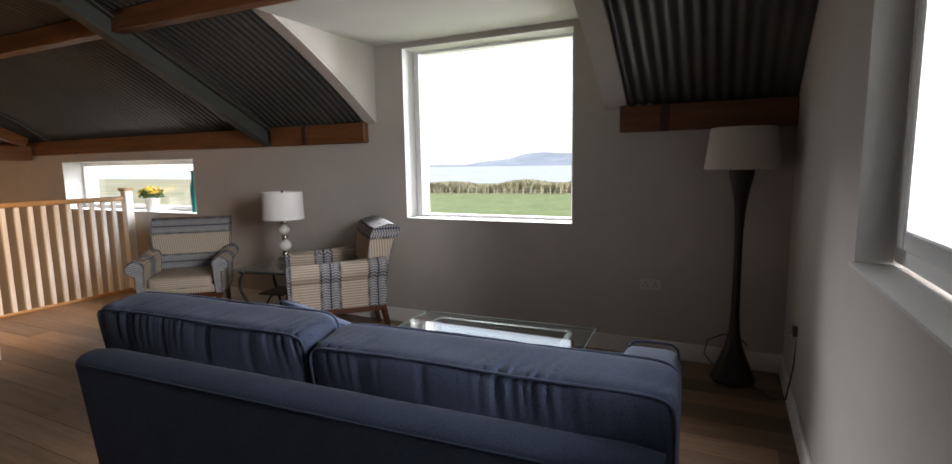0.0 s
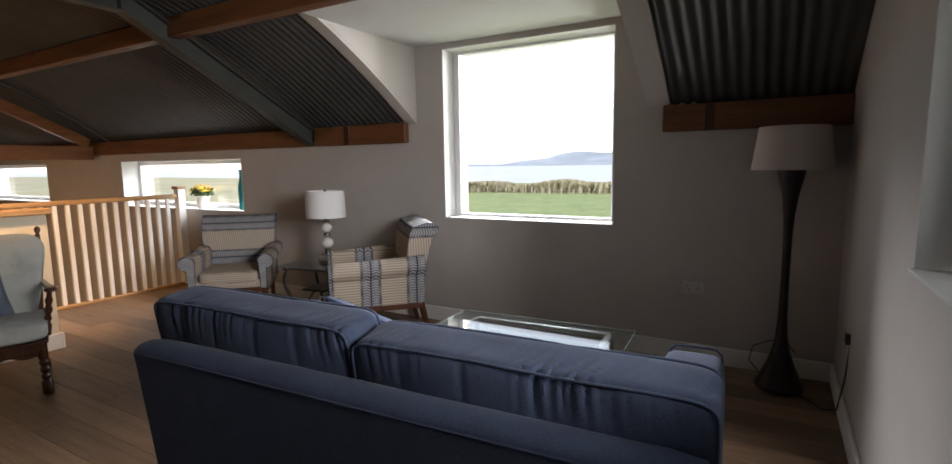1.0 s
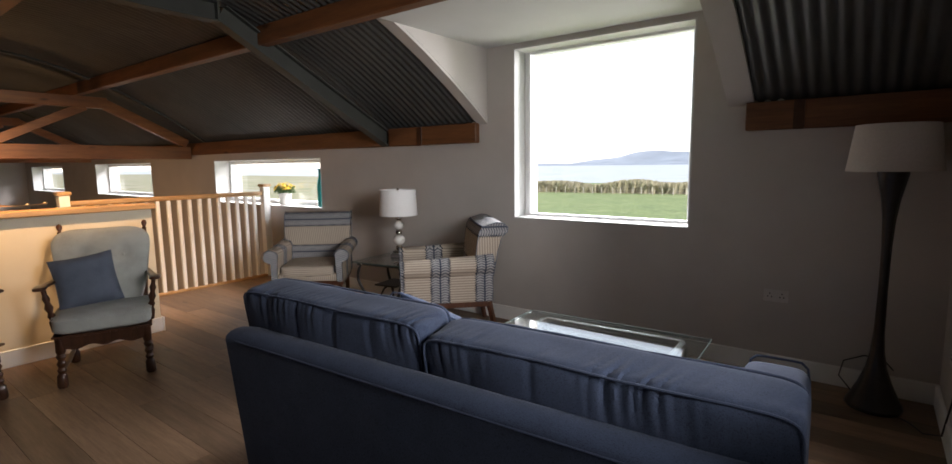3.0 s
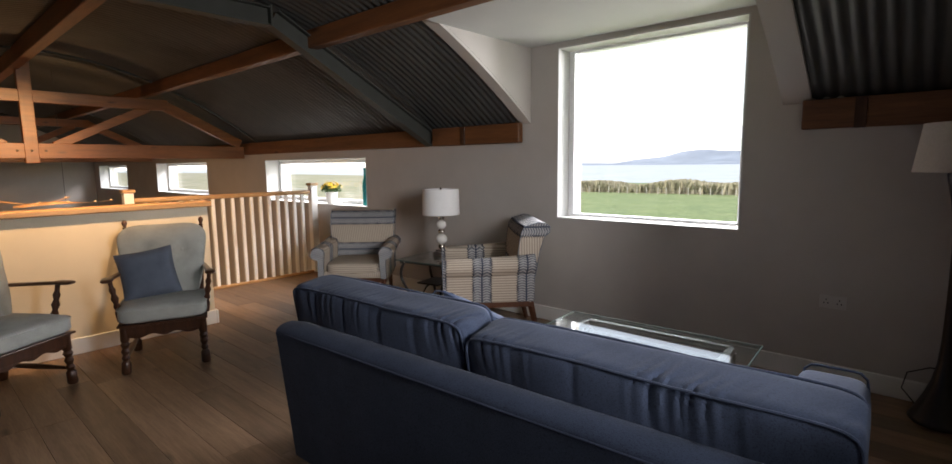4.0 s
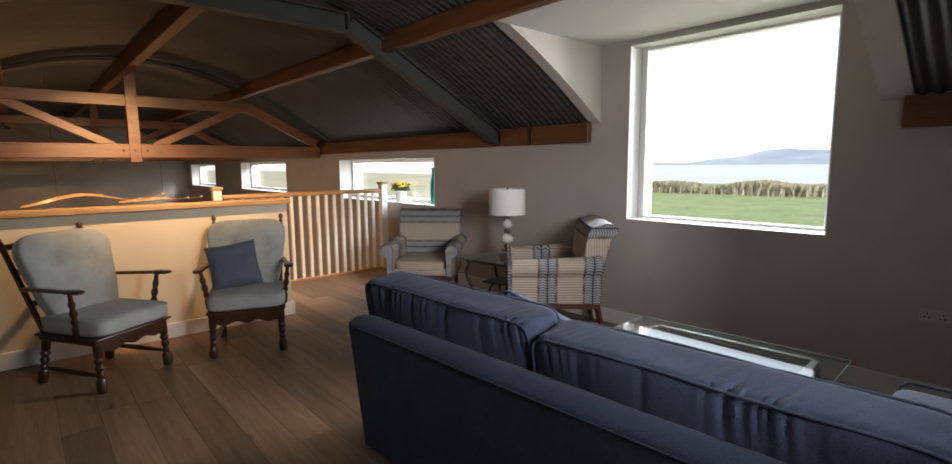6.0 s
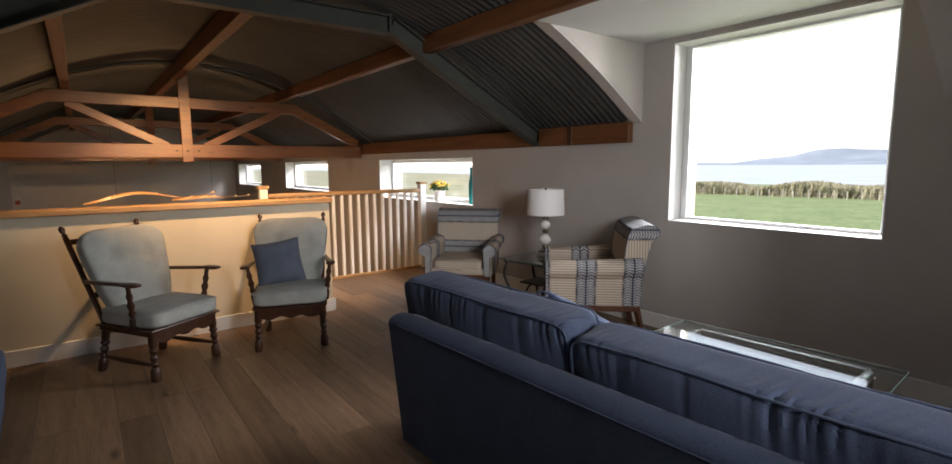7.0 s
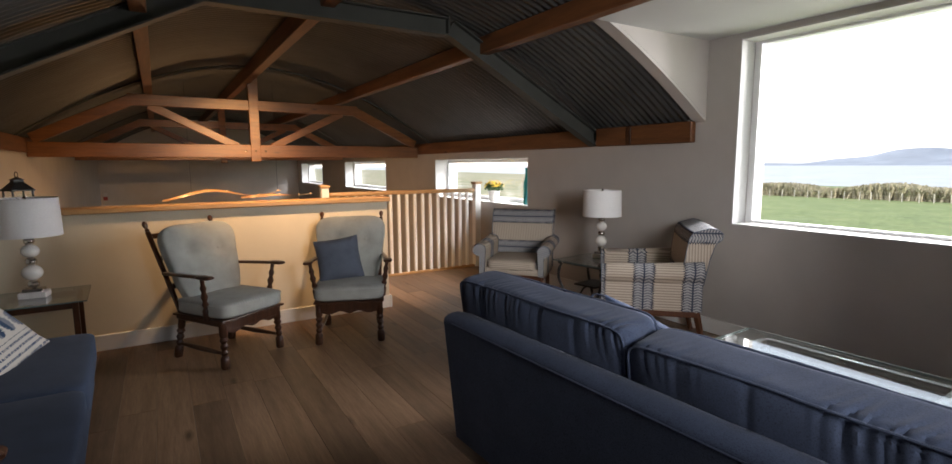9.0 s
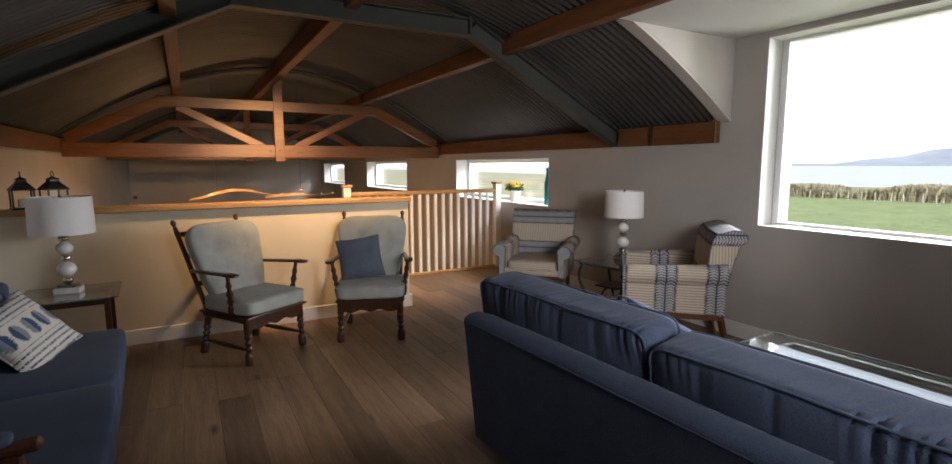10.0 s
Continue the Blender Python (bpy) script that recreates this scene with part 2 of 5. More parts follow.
# ---- mesh helpers ----
def mesh_of(name, bm, mat, smooth=False):
    me = bpy.data.meshes.new(name)
    bm.normal_update()
    bm.to_mesh(me)
    bm.free()
    me.materials.append(mat)
    if smooth:
        for p in me.polygons:
            p.use_smooth = True
        me.set_sharp_from_angle(angle=radians(40))
    return me


def part(name, bm, mat, parent=None, label="", smooth=True):
    ob = new(name, mesh_of(name, bm, mat, smooth))
    if parent is not None:
        ob.parent = parent
    if label:
        tagged(ob, label)
    return ob


def thing(name, m, label, category, group="", kind=""):
    e = new(name)
    e.empty_display_size = 0.1
    e.matrix_world = m
    return tagged(e, label, category, group, kind)


def structure(name, bm, mat, label, category, smooth=False):
    return tagged(part(name, bm, mat, None, "", smooth), label, category, "", "structure")


def box(bm, lo, hi, bevel=0.0, segs=1, m=None):
    r = bmesh.ops.create_cube(bm, size=1)
    vs = r["verts"]
    c = [(a + b) / 2 for a, b in zip(lo, hi)]
    d = [b - a for a, b in zip(lo, hi)]
    for v in vs:
        v.co = Vector((c[0] + v.co.x * d[0], c[1] + v.co.y * d[1], c[2] + v.co.z * d[2]))
    if m is not None:
        bmesh.ops.transform(bm, matrix=m, verts=vs)
    if bevel:
        es = list({e for v in vs for e in v.link_edges})
        bmesh.ops.bevel(bm, geom=es, offset=bevel, segments=segs, profile=0.5, affect='EDGES')
    return bm


def B(lo, hi, bevel=0.0, segs=1, m=None):
    return box(bmesh.new(), lo, hi, bevel, segs, m)


def beam(bm, a, b, w, h, bevel=0.004, up=(0, 0, 1)):
    """A rectangular bar from a to b, w wide across and h high."""
    a, b = Vector(a), Vector(b)
    d = (b - a)
    x = d.normalized()
    y = Vector(up).cross(x)
    if y.length < 1e-3:
        y = Vector((0, 1, 0))
    y.normalize()
    z = x.cross(y)
    m = Matrix((x, y, z)).transposed().to_4x4()
    m.translation = (a + b) / 2
    return box(bm, (-d.length / 2, -w / 2, -h / 2), (d.length / 2, w / 2, h / 2), bevel, 1, m)


def lathe(bm, prof, n=20, at=(0, 0, 0), m=None):
    rings = []
    for r, z in prof:
        ring = []
        for i in range(n):
            a = 2 * math.pi * i / n
            p = Vector((at[0] + r * math.cos(a), at[1] + r * math.sin(a), at[2] + z))
            ring.append(bm.verts.new(m @ p if m is not None else p))
        rings.append(ring)
    for a, b in zip(rings, rings[1:]):
        for i in range(n):
            bm.faces.new((a[i], a[(i + 1) % n], b[(i + 1) % n], b[i]))
    if prof[0][0] > 1e-5:
        bm.faces.new(rings[0][::-1])
    if prof[-1][0] > 1e-5:
        bm.faces.new(rings[-1])
    return bm


def tube(bm, pts, r, n=8, closed=False):
    pts = [Vector(p) for p in pts]
    rings = []
    k = len(pts)
    for i, p in enumerate(pts):
        if closed:
            d = pts[(i + 1) % k] - pts[i - 1]
        else:
            d = pts[min(i + 1, k - 1)] - pts[max(i - 1, 0)]
        d.normalize()
        u = d.cross(Vector((0, 0, 1)))
        if u.length < 0.05:
            u = d.cross(Vector((0, 1, 0)))
        u.normalize()
        w = d.cross(u)
        rings.append([bm.verts.new(p + r * (math.cos(2 * math.pi * j / n) * u + math.sin(2 * math.pi * j / n) * w)) for j in range(n)])
    pairs = list(zip(rings, rings[1:]))
    if closed:
        pairs.append((rings[-1], rings[0]))
    for a, b in pairs:
        for j in range(n):
            bm.faces.new((a[j], a[(j + 1) % n], b[(j + 1) % n], b[j]))
    if not closed:
        bm.faces.new(rings[0][::-1])
        bm.faces.new(rings[-1])
    return bm


def line_between(a, b, prof, n=14):
    """A turned bar from a to b; prof holds radius against the share of its length."""
    a, b = Vector(a), Vector(b)
    d = b - a
    q = d.to_track_quat('Z', 'Y').to_matrix().to_4x4()
    m = Matrix.Translation(a) @ q
    return lathe(bmesh.new(), [(r, s * d.length) for r, s in prof], n, (0, 0, 0), m)


def pad(w, d, h, p=5.0, puff=0.02, cuts=14, wob=0.004, seed=0.0, m=None, pleat=0.0, ends=0.0):
    """A stuffed cushion: rounded box, swollen in the middle, with soft creases."""
    bm = bmesh.new()
    bmesh.ops.create_cube(bm, size=2)
    bmesh.ops.subdivide_edges(bm, edges=bm.edges[:], cuts=cuts, use_grid_fill=True)
    for v in bm.verts:
        c = v.co.copy()
        e = ends or p
        nrm = (abs(c.x) ** e + (abs(c.y) ** p + abs(c.z) ** p) ** (e / p)) ** (1 / e)
        q = c / nrm
        pu = puff * (1 - min(1, q.x * q.x)) * (1 - min(1, q.y * q.y))
        co = Vector((q.x * w / 2, q.y * d / 2, q.z * h / 2 + (pu if q.z > 0 else -pu) * abs(q.z)))
        nv = noise.noise(Vector((co.x * 6 + seed, co.y * 6, co.z * 6)))
        co += q.normalized() * nv * wob
        if pleat:
            # gathers that run out from the back top seam, and three deeper pulled folds
            soft = noise.noise(Vector((co.x * 4.2 + seed * 3, co.y * 2.5, co.z * 2)))
            bend = co.x + 0.35 * co.z + 0.20 * (co.y - d / 2) + 0.012 * noise.noise(Vector((co.z * 14, co.x * 3, seed)))
            g = max(0.0, 1 - 2.4 * abs(noise.noise(Vector((bend * 25 + seed, seed, co.z * 2.5)))))
            g *= max(0.0, min(1.0, 0.85 + 1.3 * noise.noise(Vector((co.x * 3.1, seed + 4, 0.3)))))
            away = math.hypot(max(0.0, h / 2 - co.z), max(0.0, d / 2 - co.y))
            near = math.exp(-((away - 0.012) / 0.095) ** 2)
            pull = sum(math.exp(-((bend - w * t_) / 0.015) ** 2) for t_ in (-0.31, -0.10, 0.11, 0.30))
            shape = max(0.0, q.z) * (0.55 + 0.45 * max(0.0, q.y)) + 0.35 * max(0.0, q.y) * near
            co += q.normalized() * pleat * (0.25 * soft - 0.72 * g * g * (3 - 2 * g) * near - 0.30 * pull * shape)
        v.co = co
    if m is not None:
        bmesh.ops.transform(bm, matrix=m, verts=bm.verts[:])
    return bm


def rounded_loop(w, d, p=5.0, n=48, z=0.0):
    out = []
    for i in range(n):
        a = 2 * math.pi * i / n
        x, y = math.cos(a), math.sin(a)
        k = (abs(x) ** p + abs(y) ** p) ** (1 / p)
        out.append(Vector((x / k * w / 2, y / k * d / 2, z)))
    return out


# the furniture and the land lie slightly turned to the walls
TURN = pose(0, 0, 0, 0, 0, 2.8)


def placed(*a):
    return TURN @ pose(*a)


# ---- the building ----
N, S_, EAST, WEST = 3.99, -1.47, 0.39, -18.2
MID = 1.26
LOW = -2.75
WALLTOP = 1.75


def roof_z(y):
    d = (y - MID) * 0.9286
    return 2.86 - 0.1737 * d * d + 0.0021 * d ** 4


def wall_cells(axis, face, back, a0, a1, z0, z1, openings):
    """A wall along axis (0 x, 1 y) between face and back with openings (a0, a1, z0, z1) through it."""
    bm = bmesh.new()
    cut = sorted({a0, a1, *[o[0] for o in openings], *[o[1] for o in openings]})
    lo, hi = min(face, back), max(face, back)
    for p, q in zip(cut, cut[1:]):
        spans = [(z0, z1)]
        for o in openings:
            if o[0] <= p + 1e-6 and o[1] >= q - 1e-6:
                spans = [s for u, v in spans for s in ((u, min(v, o[2])), (max(u, o[3]), v)) if s[1] - s[0] > 1e-4]
        for u, v in spans:
            if axis == 0:
                box(bm, (p, lo, u), (q, hi, v))
            else:
                box(bm, (lo, p, u), (hi, q, v))
    bmesh.ops.remove_doubles(bm, verts=bm.verts[:], dist=1e-5)
    return bm


WIN = (-2.575, -1.05, 0.955, 2.435)
SMALL = [(-7.97, -5.365, 0.92, 1.55), (-12.98, -10.23, 0.92, 1.55), (-17.65, -15.12, 0.90, 1.53)]
structure("wall_north", wall_cells(0, N, N + 0.42, WEST - 0.4, EAST + 0.42, LOW, WALLTOP, [WIN] + SMALL), PLASTER,
          "taupe painted plaster wall with deep window openings", "wall")
DX0, DX1 = -2.86, -0.685
structure("dormer_wall", wall_cells(0, N, N + 0.42, DX0 - 0.2, DX1 + 0.2, WALLTOP, 2.62, [(WIN[0], WIN[1], WALLTOP, WIN[3])]), PLASTER,
          "taupe plaster wall over the eaves around the big window", "wall")
EWIN = (0.72, 2.10, 1.085, 2.40)
structure("wall_east", wall_cells(1, EAST, EAST + 0.42, S_ - 0.4, N, LOW, 3.0, [EWIN]), PLASTER,
          "taupe painted gable wall with one window", "wall")
structure("wall_south", wall_cells(0, S_, S_ - 0.42, WEST - 0.4, EAST, LOW, WALLTOP, []), PLASTER,
          "taupe painted plaster wall under the eaves", "wall")
structure("wall_west", wall_cells(1, WEST, WEST - 0.4, S_, N, LOW, 3.0, []), PLASTER, "plain plastered far gable wall", "wall")

# roof of bent corrugated sheets, open over the dormer
DORM_Y = 2.80


def corrugated_roof():
    pitch, amp = 0.076, 0.0095
    step = pitch / 6
    nx = int((EAST + 0.2 - (WEST - 0.2)) / step)
    ny = 60
    y0, y1 = S_ - 0.3, N + 0.3
    verts, faces = [], []
    for i in range(nx + 1):
        x = WEST - 0.2 + i * step
        w = amp * math.sin(2 * math.pi * x / pitch)
        for j in range(ny + 1):
            y = y0 + (y1 - y0) * j / ny
            verts.append((x, y, roof_z(y) + w))
    for i in range(nx):
        x = WEST - 0.2 + (i + 0.5) * step
        for j in range(ny):
            y = y0 + (y1 - y0) * (j + 0.5) / ny
            if DX0 < x < DX1 and y > DORM_Y:
                continue
            a = i * (ny + 1) + j
            faces.append((a, a + 1, a + ny + 2, a + ny + 1))
    me = bpy.data.meshes.new("ceiling")
    me.from_pydata(verts, [], faces)
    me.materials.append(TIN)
    for p in me.polygons:
        p.use_smooth = True
    ob = new("ceiling", me)
    return tagged(ob, "curved ceiling of dark galvanised corrugated sheets", "ceiling", "", "structure")


corrugated_roof()
# outer roof skin, which keeps the daylight out
bm = bmesh.new()
yy = [S_ - 0.42 + (N - S_ + 0.84) * j / 24 for j in range(25)]
for x0, x1, top in ((WEST - 0.4, DX0 - 0.2, 99), (DX0 - 0.2, DX1 + 0.2, 2.75), (DX1 + 0.2, EAST + 0.42, 99)):
    for a, c in zip(yy, yy[1:]):
        if a > top:
            continue
        vs = [bm.verts.new((x, y, roof_z(y) + o)) for o in (0.06, 0.14) for x, y in ((x0, a), (x1, a), (x1, c), (x0, c))]
        for f in ((3, 2, 1, 0), (4, 5, 6, 7), (0, 1, 5, 4), (1, 2, 6, 5), (2, 3, 7, 6), (3, 0, 4, 7)):
            bm.faces.new([vs[k] for k in f])
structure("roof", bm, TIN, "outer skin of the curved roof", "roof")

# dormer: two cheeks with plastered edges, and a flat ceiling
for nm, x0, x1 in (("dormer_cheek", DX0 - 0.115, DX0), ("dormer_cheek", DX1 - 0.14, DX1 + 0.02)):
    bm = bmesh.new()
    ys = [2.72 + (N - 2.72) * k / 16 for k in range(17)]
    for a, c in zip(ys, ys[1:]):
        vs = []
        for x in (x0, x1):
            vs += [bm.verts.new((x, a, roof_z(a) - 0.022)), bm.verts.new((x, c, roof_z(c) - 0.022)), bm.verts.new((x, c, 2.70)), bm.verts.new((x, a, 2.70))]
        for f in ((0, 1, 2, 3), (7, 6, 5, 4), (0, 4, 5, 1), (3, 2, 6, 7), (0, 3, 7, 4), (1, 5, 6, 2)):
            bm.faces.new([vs[k] for k in f])
    bmesh.ops.recalc_face_normals(bm, faces=bm.faces[:])
    structure(nm, bm, PLASTER, "pale plastered side cheek of the dormer", "wall")
structure("dormer_ceiling", B((DX0, 2.645, 2.475), (DX1 - 0.14, N, 2.55)), CEIL_WHITE, "flat white plaster ceiling of the dormer", "ceiling")
structure("dormer_roof", B((DX0 - 0.2, 2.6, 2.75), (DX1 + 0.2, N + 0.42, 2.85)), TIN, "outer lid of the dormer", "roof")

# timber plates and purlins
XS = -4.17
for x0, x1, nm in ((WEST, XS - 0.06, "a"), (XS + 0.06, DX0 - 0.095, "b"), (DX1 - 0.02, EAST, "c")):
    structure("wall_plate", B((x0, N - 0.06, 1.640), (x1, N + 0.1, 1.822), 0.006), PINE_X, "brown stained timber wall plate under the roof sheets", "beam")
structure("wall_plate", B((WEST, S_ - 0.1, 1.64), (EAST, S_ + 0.06, 1.822), 0.006), PINE_X, "brown stained timber wall plate under the roof sheets", "beam")
for x in (-3.66, -0.40):
    structure("bracket", B((x - 0.03, N - 0.068, 1.636), (x + 0.03, N - 0.058, 1.818), 0.002), DARKWOOD, "dark strap over the timber joint", "bracket")
for y0 in (2.54, 2 * MID - 2.64):
    structure("purlin", B((WEST, y0, 2.45), (EAST, y0 + 0.10, 2.60), 0.006), PINE_X, "long brown timber purlin under the curved roof", "beam")
structure("ridge_beam", B((WEST, MID - 0.145, 2.66), (EAST, MID - 0.035, 2.845), 0.006), PINE_X, "brown timber ridge beam", "beam")

# steel frame: three straight lengths of I section
steel = thing("steel_frame", pose(XS, 0, 0), "grey painted steel roof frame of three straight lengths", "beam", "", "structure")
knots_ = [(N - 0.04, 1.64), (2.20, 2.565), (2 * MID - 2.20, 2.565), (S_ + 0.04, 1.64)]
for (ya, za), (yb, zb) in zip(knots_, knots_[1:]):
    d = Vector((0, yb - ya, zb - za)).normalized()
    nn = Vector((1, 0, 0)).cross(d)
    if nn.z < 0:
        nn = -nn
    a, b = Vector((0, ya, za)), Vector((0, yb, zb))
    bm = bmesh.new()
    beam(bm, a + nn * 0.006, b + nn * 0.006, 0.11, 0.012, 0.002, nn)
    beam(bm, a + nn * 0.144, b + nn * 0.144, 0.11, 0.012, 0.002, nn)
    beam(bm, a + nn * 0.075, b + nn * 0.075, 0.012, 0.126, 0, nn)
    part("rafter", bm, STEEL, steel, smooth=False)
for y, z in knots_[1:3]:
    part("knee_plate", B((-0.058, y - 0.008, z - 0.004), (0.058, y + 0.008, z + 0.175), 0.002), STEEL, steel, smooth=False)


def truss(x):
    t = thing("roof_truss", pose(x, 0, 0), "pine roof truss with king post and raking struts", "truss", "roof trusses", "structure")

    def bar(name, a, b, w, h):
        bm = bmesh.new()
        beam(bm, (0, *a), (0, *b), w, h, 0.006, (1, 0, 0) if abs(a[0] - b[0]) < 0.01 else (0, 0, 1))
        return part(name, bm, PINE_Y, t, smooth=False)
    bar("bottom_chord", (S_ + 0.05, 1.675), (N - 0.05, 1.675), 0.10, 0.19)
    bar("collar", (MID - 1.58, 2.355), (MID + 1.60, 2.345), 0.095, 0.15)
    bar("rafter", (N - 0.10, 1.81), (MID + 1.52, 2.36), 0.09, 0.14)
    bar("rafter", (2 * MID - N + 0.10, 1.81), (MID - 1.52, 2.36), 0.09, 0.14)
    bar("strut", (MID + 0.24, 1.74), (MID + 1.34, 2.29), 0.08, 0.11)
    bar("strut", (MID - 0.24, 1.74), (MID - 1.34, 2.29), 0.08, 0.11)
    bm = bmesh.new()
    box(bm, (-0.056, MID - 0.07, 1.52), (0.056, MID + 0.07, 2.80), 0.006)
    part("king_post", bm, PINE_Y, t, smooth=False)
    for dy in (-0.14, 0.0, 0.14):
        bm = bmesh.new()
        lathe(bm, [(0.012, 0), (0.012, 0.006), (0.006, 0.010)], 10, (0, 0, 0), Matrix.Translation((0.052, MID + dy, 1.675)) @ pose(0, 0, 0, 0, 90, 0))
        part("bolt", bm, CHROME, t)
    return t


truss(-8.60)
truss(-13.05)


def rib(x):
    bm = bmesh.new()
    ys = [S_ + (N - S_) * k / 40 for k in range(41)]
    prof = [(x - 0.035, -0.012), (x + 0.035, -0.012), (x + 0.035, -0.035), (x - 0.035, -0.035)]
    rows = [[bm.verts.new((px, y, roof_z(y) + pz)) for px, pz in prof] for y in ys]
    for a, b in zip(rows, rows[1:]):
        for k in range(4):
            bm.faces.new((a[k], a[(k + 1) % 4], b[(k + 1) % 4], b[k]))
    bmesh.ops.recalc_face_normals(bm, faces=bm.faces[:])
    structure("roof_rib", bm, STEEL, "flat grey steel band following the curve of the roof", "rib", True)


for x in (-8.15, -12.6, -16.8):
    rib(x)

# floor: sub-floor, hall floor below
structure("floor", B((-6.45, S_, -0.30), (EAST, N, -0.022)), DARKWOOD, "oak plank floor of the loft sitting room", "floor")
structure("hall_floor", B((WEST, S_, LOW - 0.1), (EAST, N, LOW)), plain("hall_tiles", (0.30, 0.26, 0.22), 0.5), "floor of the hall below", "floor")

# skirting boards
SK = 0.128
for nm, lo, hi in (("north", (-6.40, N - 0.02, 0), (EAST, N, SK)), ("east", (EAST - 0.02, S_, 0), (EAST, N - 0.021, SK)),
                   ("half", (-4.98, S_ + 0.001, 0), (-4.96, 1.93, SK)), ("half_end", (-5.12, 1.93, 0), (-4.96, 1.952, SK)), ("south", (-4.959, S_, 0), (EAST - 0.021, S_ + 0.02, SK))):
    structure("baseboard_" + nm, B(lo, hi, 0.005), WHITE, "white painted skirting board", "baseboard")

# low wall to the stair, with an oak cap
structure("half_wall", B((-5.12, S_, 0.0), (-4.98, 1.93, 1.092), 0.004), CREAM, "low cream plastered wall beside the stair", "wall")
structure("wall_cap", B((-5.155, S_, 1.093), (-4.945, 1.955, 1.140), 0.008, 2), OAK_CAP, "pale oak capping board on the low wall", "trim")


def window_unit(name, axis, face, a0, a1, z0, z1, mullions=(), sash=False, fw=0.055, fv=None):
    """A plastic window set into an opening; the room lies on the side of smaller coordinates."""
    w = thing(name, Matrix(), "white plastic framed window with clear glass", "window", "", "structure")
    dp = 0.07
    f0 = face
    fv = fv or fw

    def bx(lo_a, hi_a, lo_z, hi_z, d0, d1, bev=0.006):
        return B((lo_a, d0, lo_z), (hi_a, d1, hi_z), bev) if axis == 0 else B((d0, lo_a, lo_z), (d1, hi_a, hi_z), bev)
    for nm, r in (("frame_side", (a0, a0 + fw, z0, z1)), ("frame_side", (a1 - fw, a1, z0, z1)), ("frame_head", (a0 + fw, a1 - fw, z1 - fv, z1)), ("frame_foot", (a0 + fw, a1 - fw, z0, z0 + fv))):
        part(nm, bx(*r, f0, f0 + dp), PVC, w, smooth=False)
    for mu in mullions:
        part("mullion", bx(mu - 0.03, mu + 0.03, z0 + fv, z1 - fv, f0, f0 + dp), PVC, w, smooth=False)
    edges_ = [a0 + fw, *[m for mu in mullions for m in (mu - 0.03, mu + 0.03)], a1 - fw]
    for p, q in zip(edges_[::2], edges_[1::2]):
        if sash:
            s = 0.06
            for nm, r in (("sash_side", (p, p + s, z0 + fv, z1 - fv)), ("sash_side", (q - s, q, z0 + fv, z1 - fv)), ("sash_rail", (p + s, q - s, z1 - fv - s, z1 - fv)), ("sash_rail", (p + s, q - s, z0 + fv, z0 + fv + s))):
                part(nm, bx(*r, f0 - 0.015, f0 + dp - 0.02), PVC, w, smooth=False)
            g = part("pane", bx(p + s, q - s, z0 + fv + s, z1 - fv - s, f0 + 0.02, f0 + 0.024, 0), GLASS, w, smooth=False)
        else:
            g = part("pane", bx(p, q, z0 + fv, z1 - fv, f0 + 0.03, f0 + 0.034, 0), GLASS, w, smooth=False)
        g.visible_shadow = False
    return w


window_unit("window_1", 0, N + 0.17, WIN[0] + 0.012, WIN[1] - 0.012, WIN[2] + 0.012, WIN[3] - 0.012, (), False, 0.056, 0.024)
window_unit("window_2", 1, EAST + 0.10, EWIN[0] + 0.012, EWIN[1] - 0.012, EWIN[2] + 0.02, EWIN[3] - 0.012, (), True, 0.075, 0.055)
for i, o in enumerate(SMALL):
    window_unit("window_%d" % (i + 3), 0, N + 0.22, o[0] + 0.01, o[1] - 0.01, o[2] + 0.01, o[3] - 0.01)


# white painted linings of the openings
def lining(axis, face, depth, o, sill=0.0):
    a0, a1, z0, z1 = o
    t = 0.011
    for lo_a, hi_a, lo_z, hi_z, out in ((a0, a0 + t, z0 + t, z1, 0), (a1 - t, a1, z0 + t, z1, 0), (a0 + t, a1 - t, z1 - t, z1, 0), (a0, a1, z0, z0 + t, sill)):
        if axis == 0:
            bm = B((lo_a, face - 0.003 - out, lo_z), (hi_a, face + depth, hi_z), 0.001)
        else:
            bm = B((face - 0.003 - out, lo_a, lo_z), (face + depth, hi_a, hi_z), 0.001)
        structure("window_lining", bm, CEIL_WHITE, "white painted lining of a window opening", "trim")


lining(0, N, 0.17, WIN, 0.0)
lining(1, EAST, 0.10, EWIN, 0.012)
for o in SMALL:
    lining(0, N, 0.22, o, 0.012)


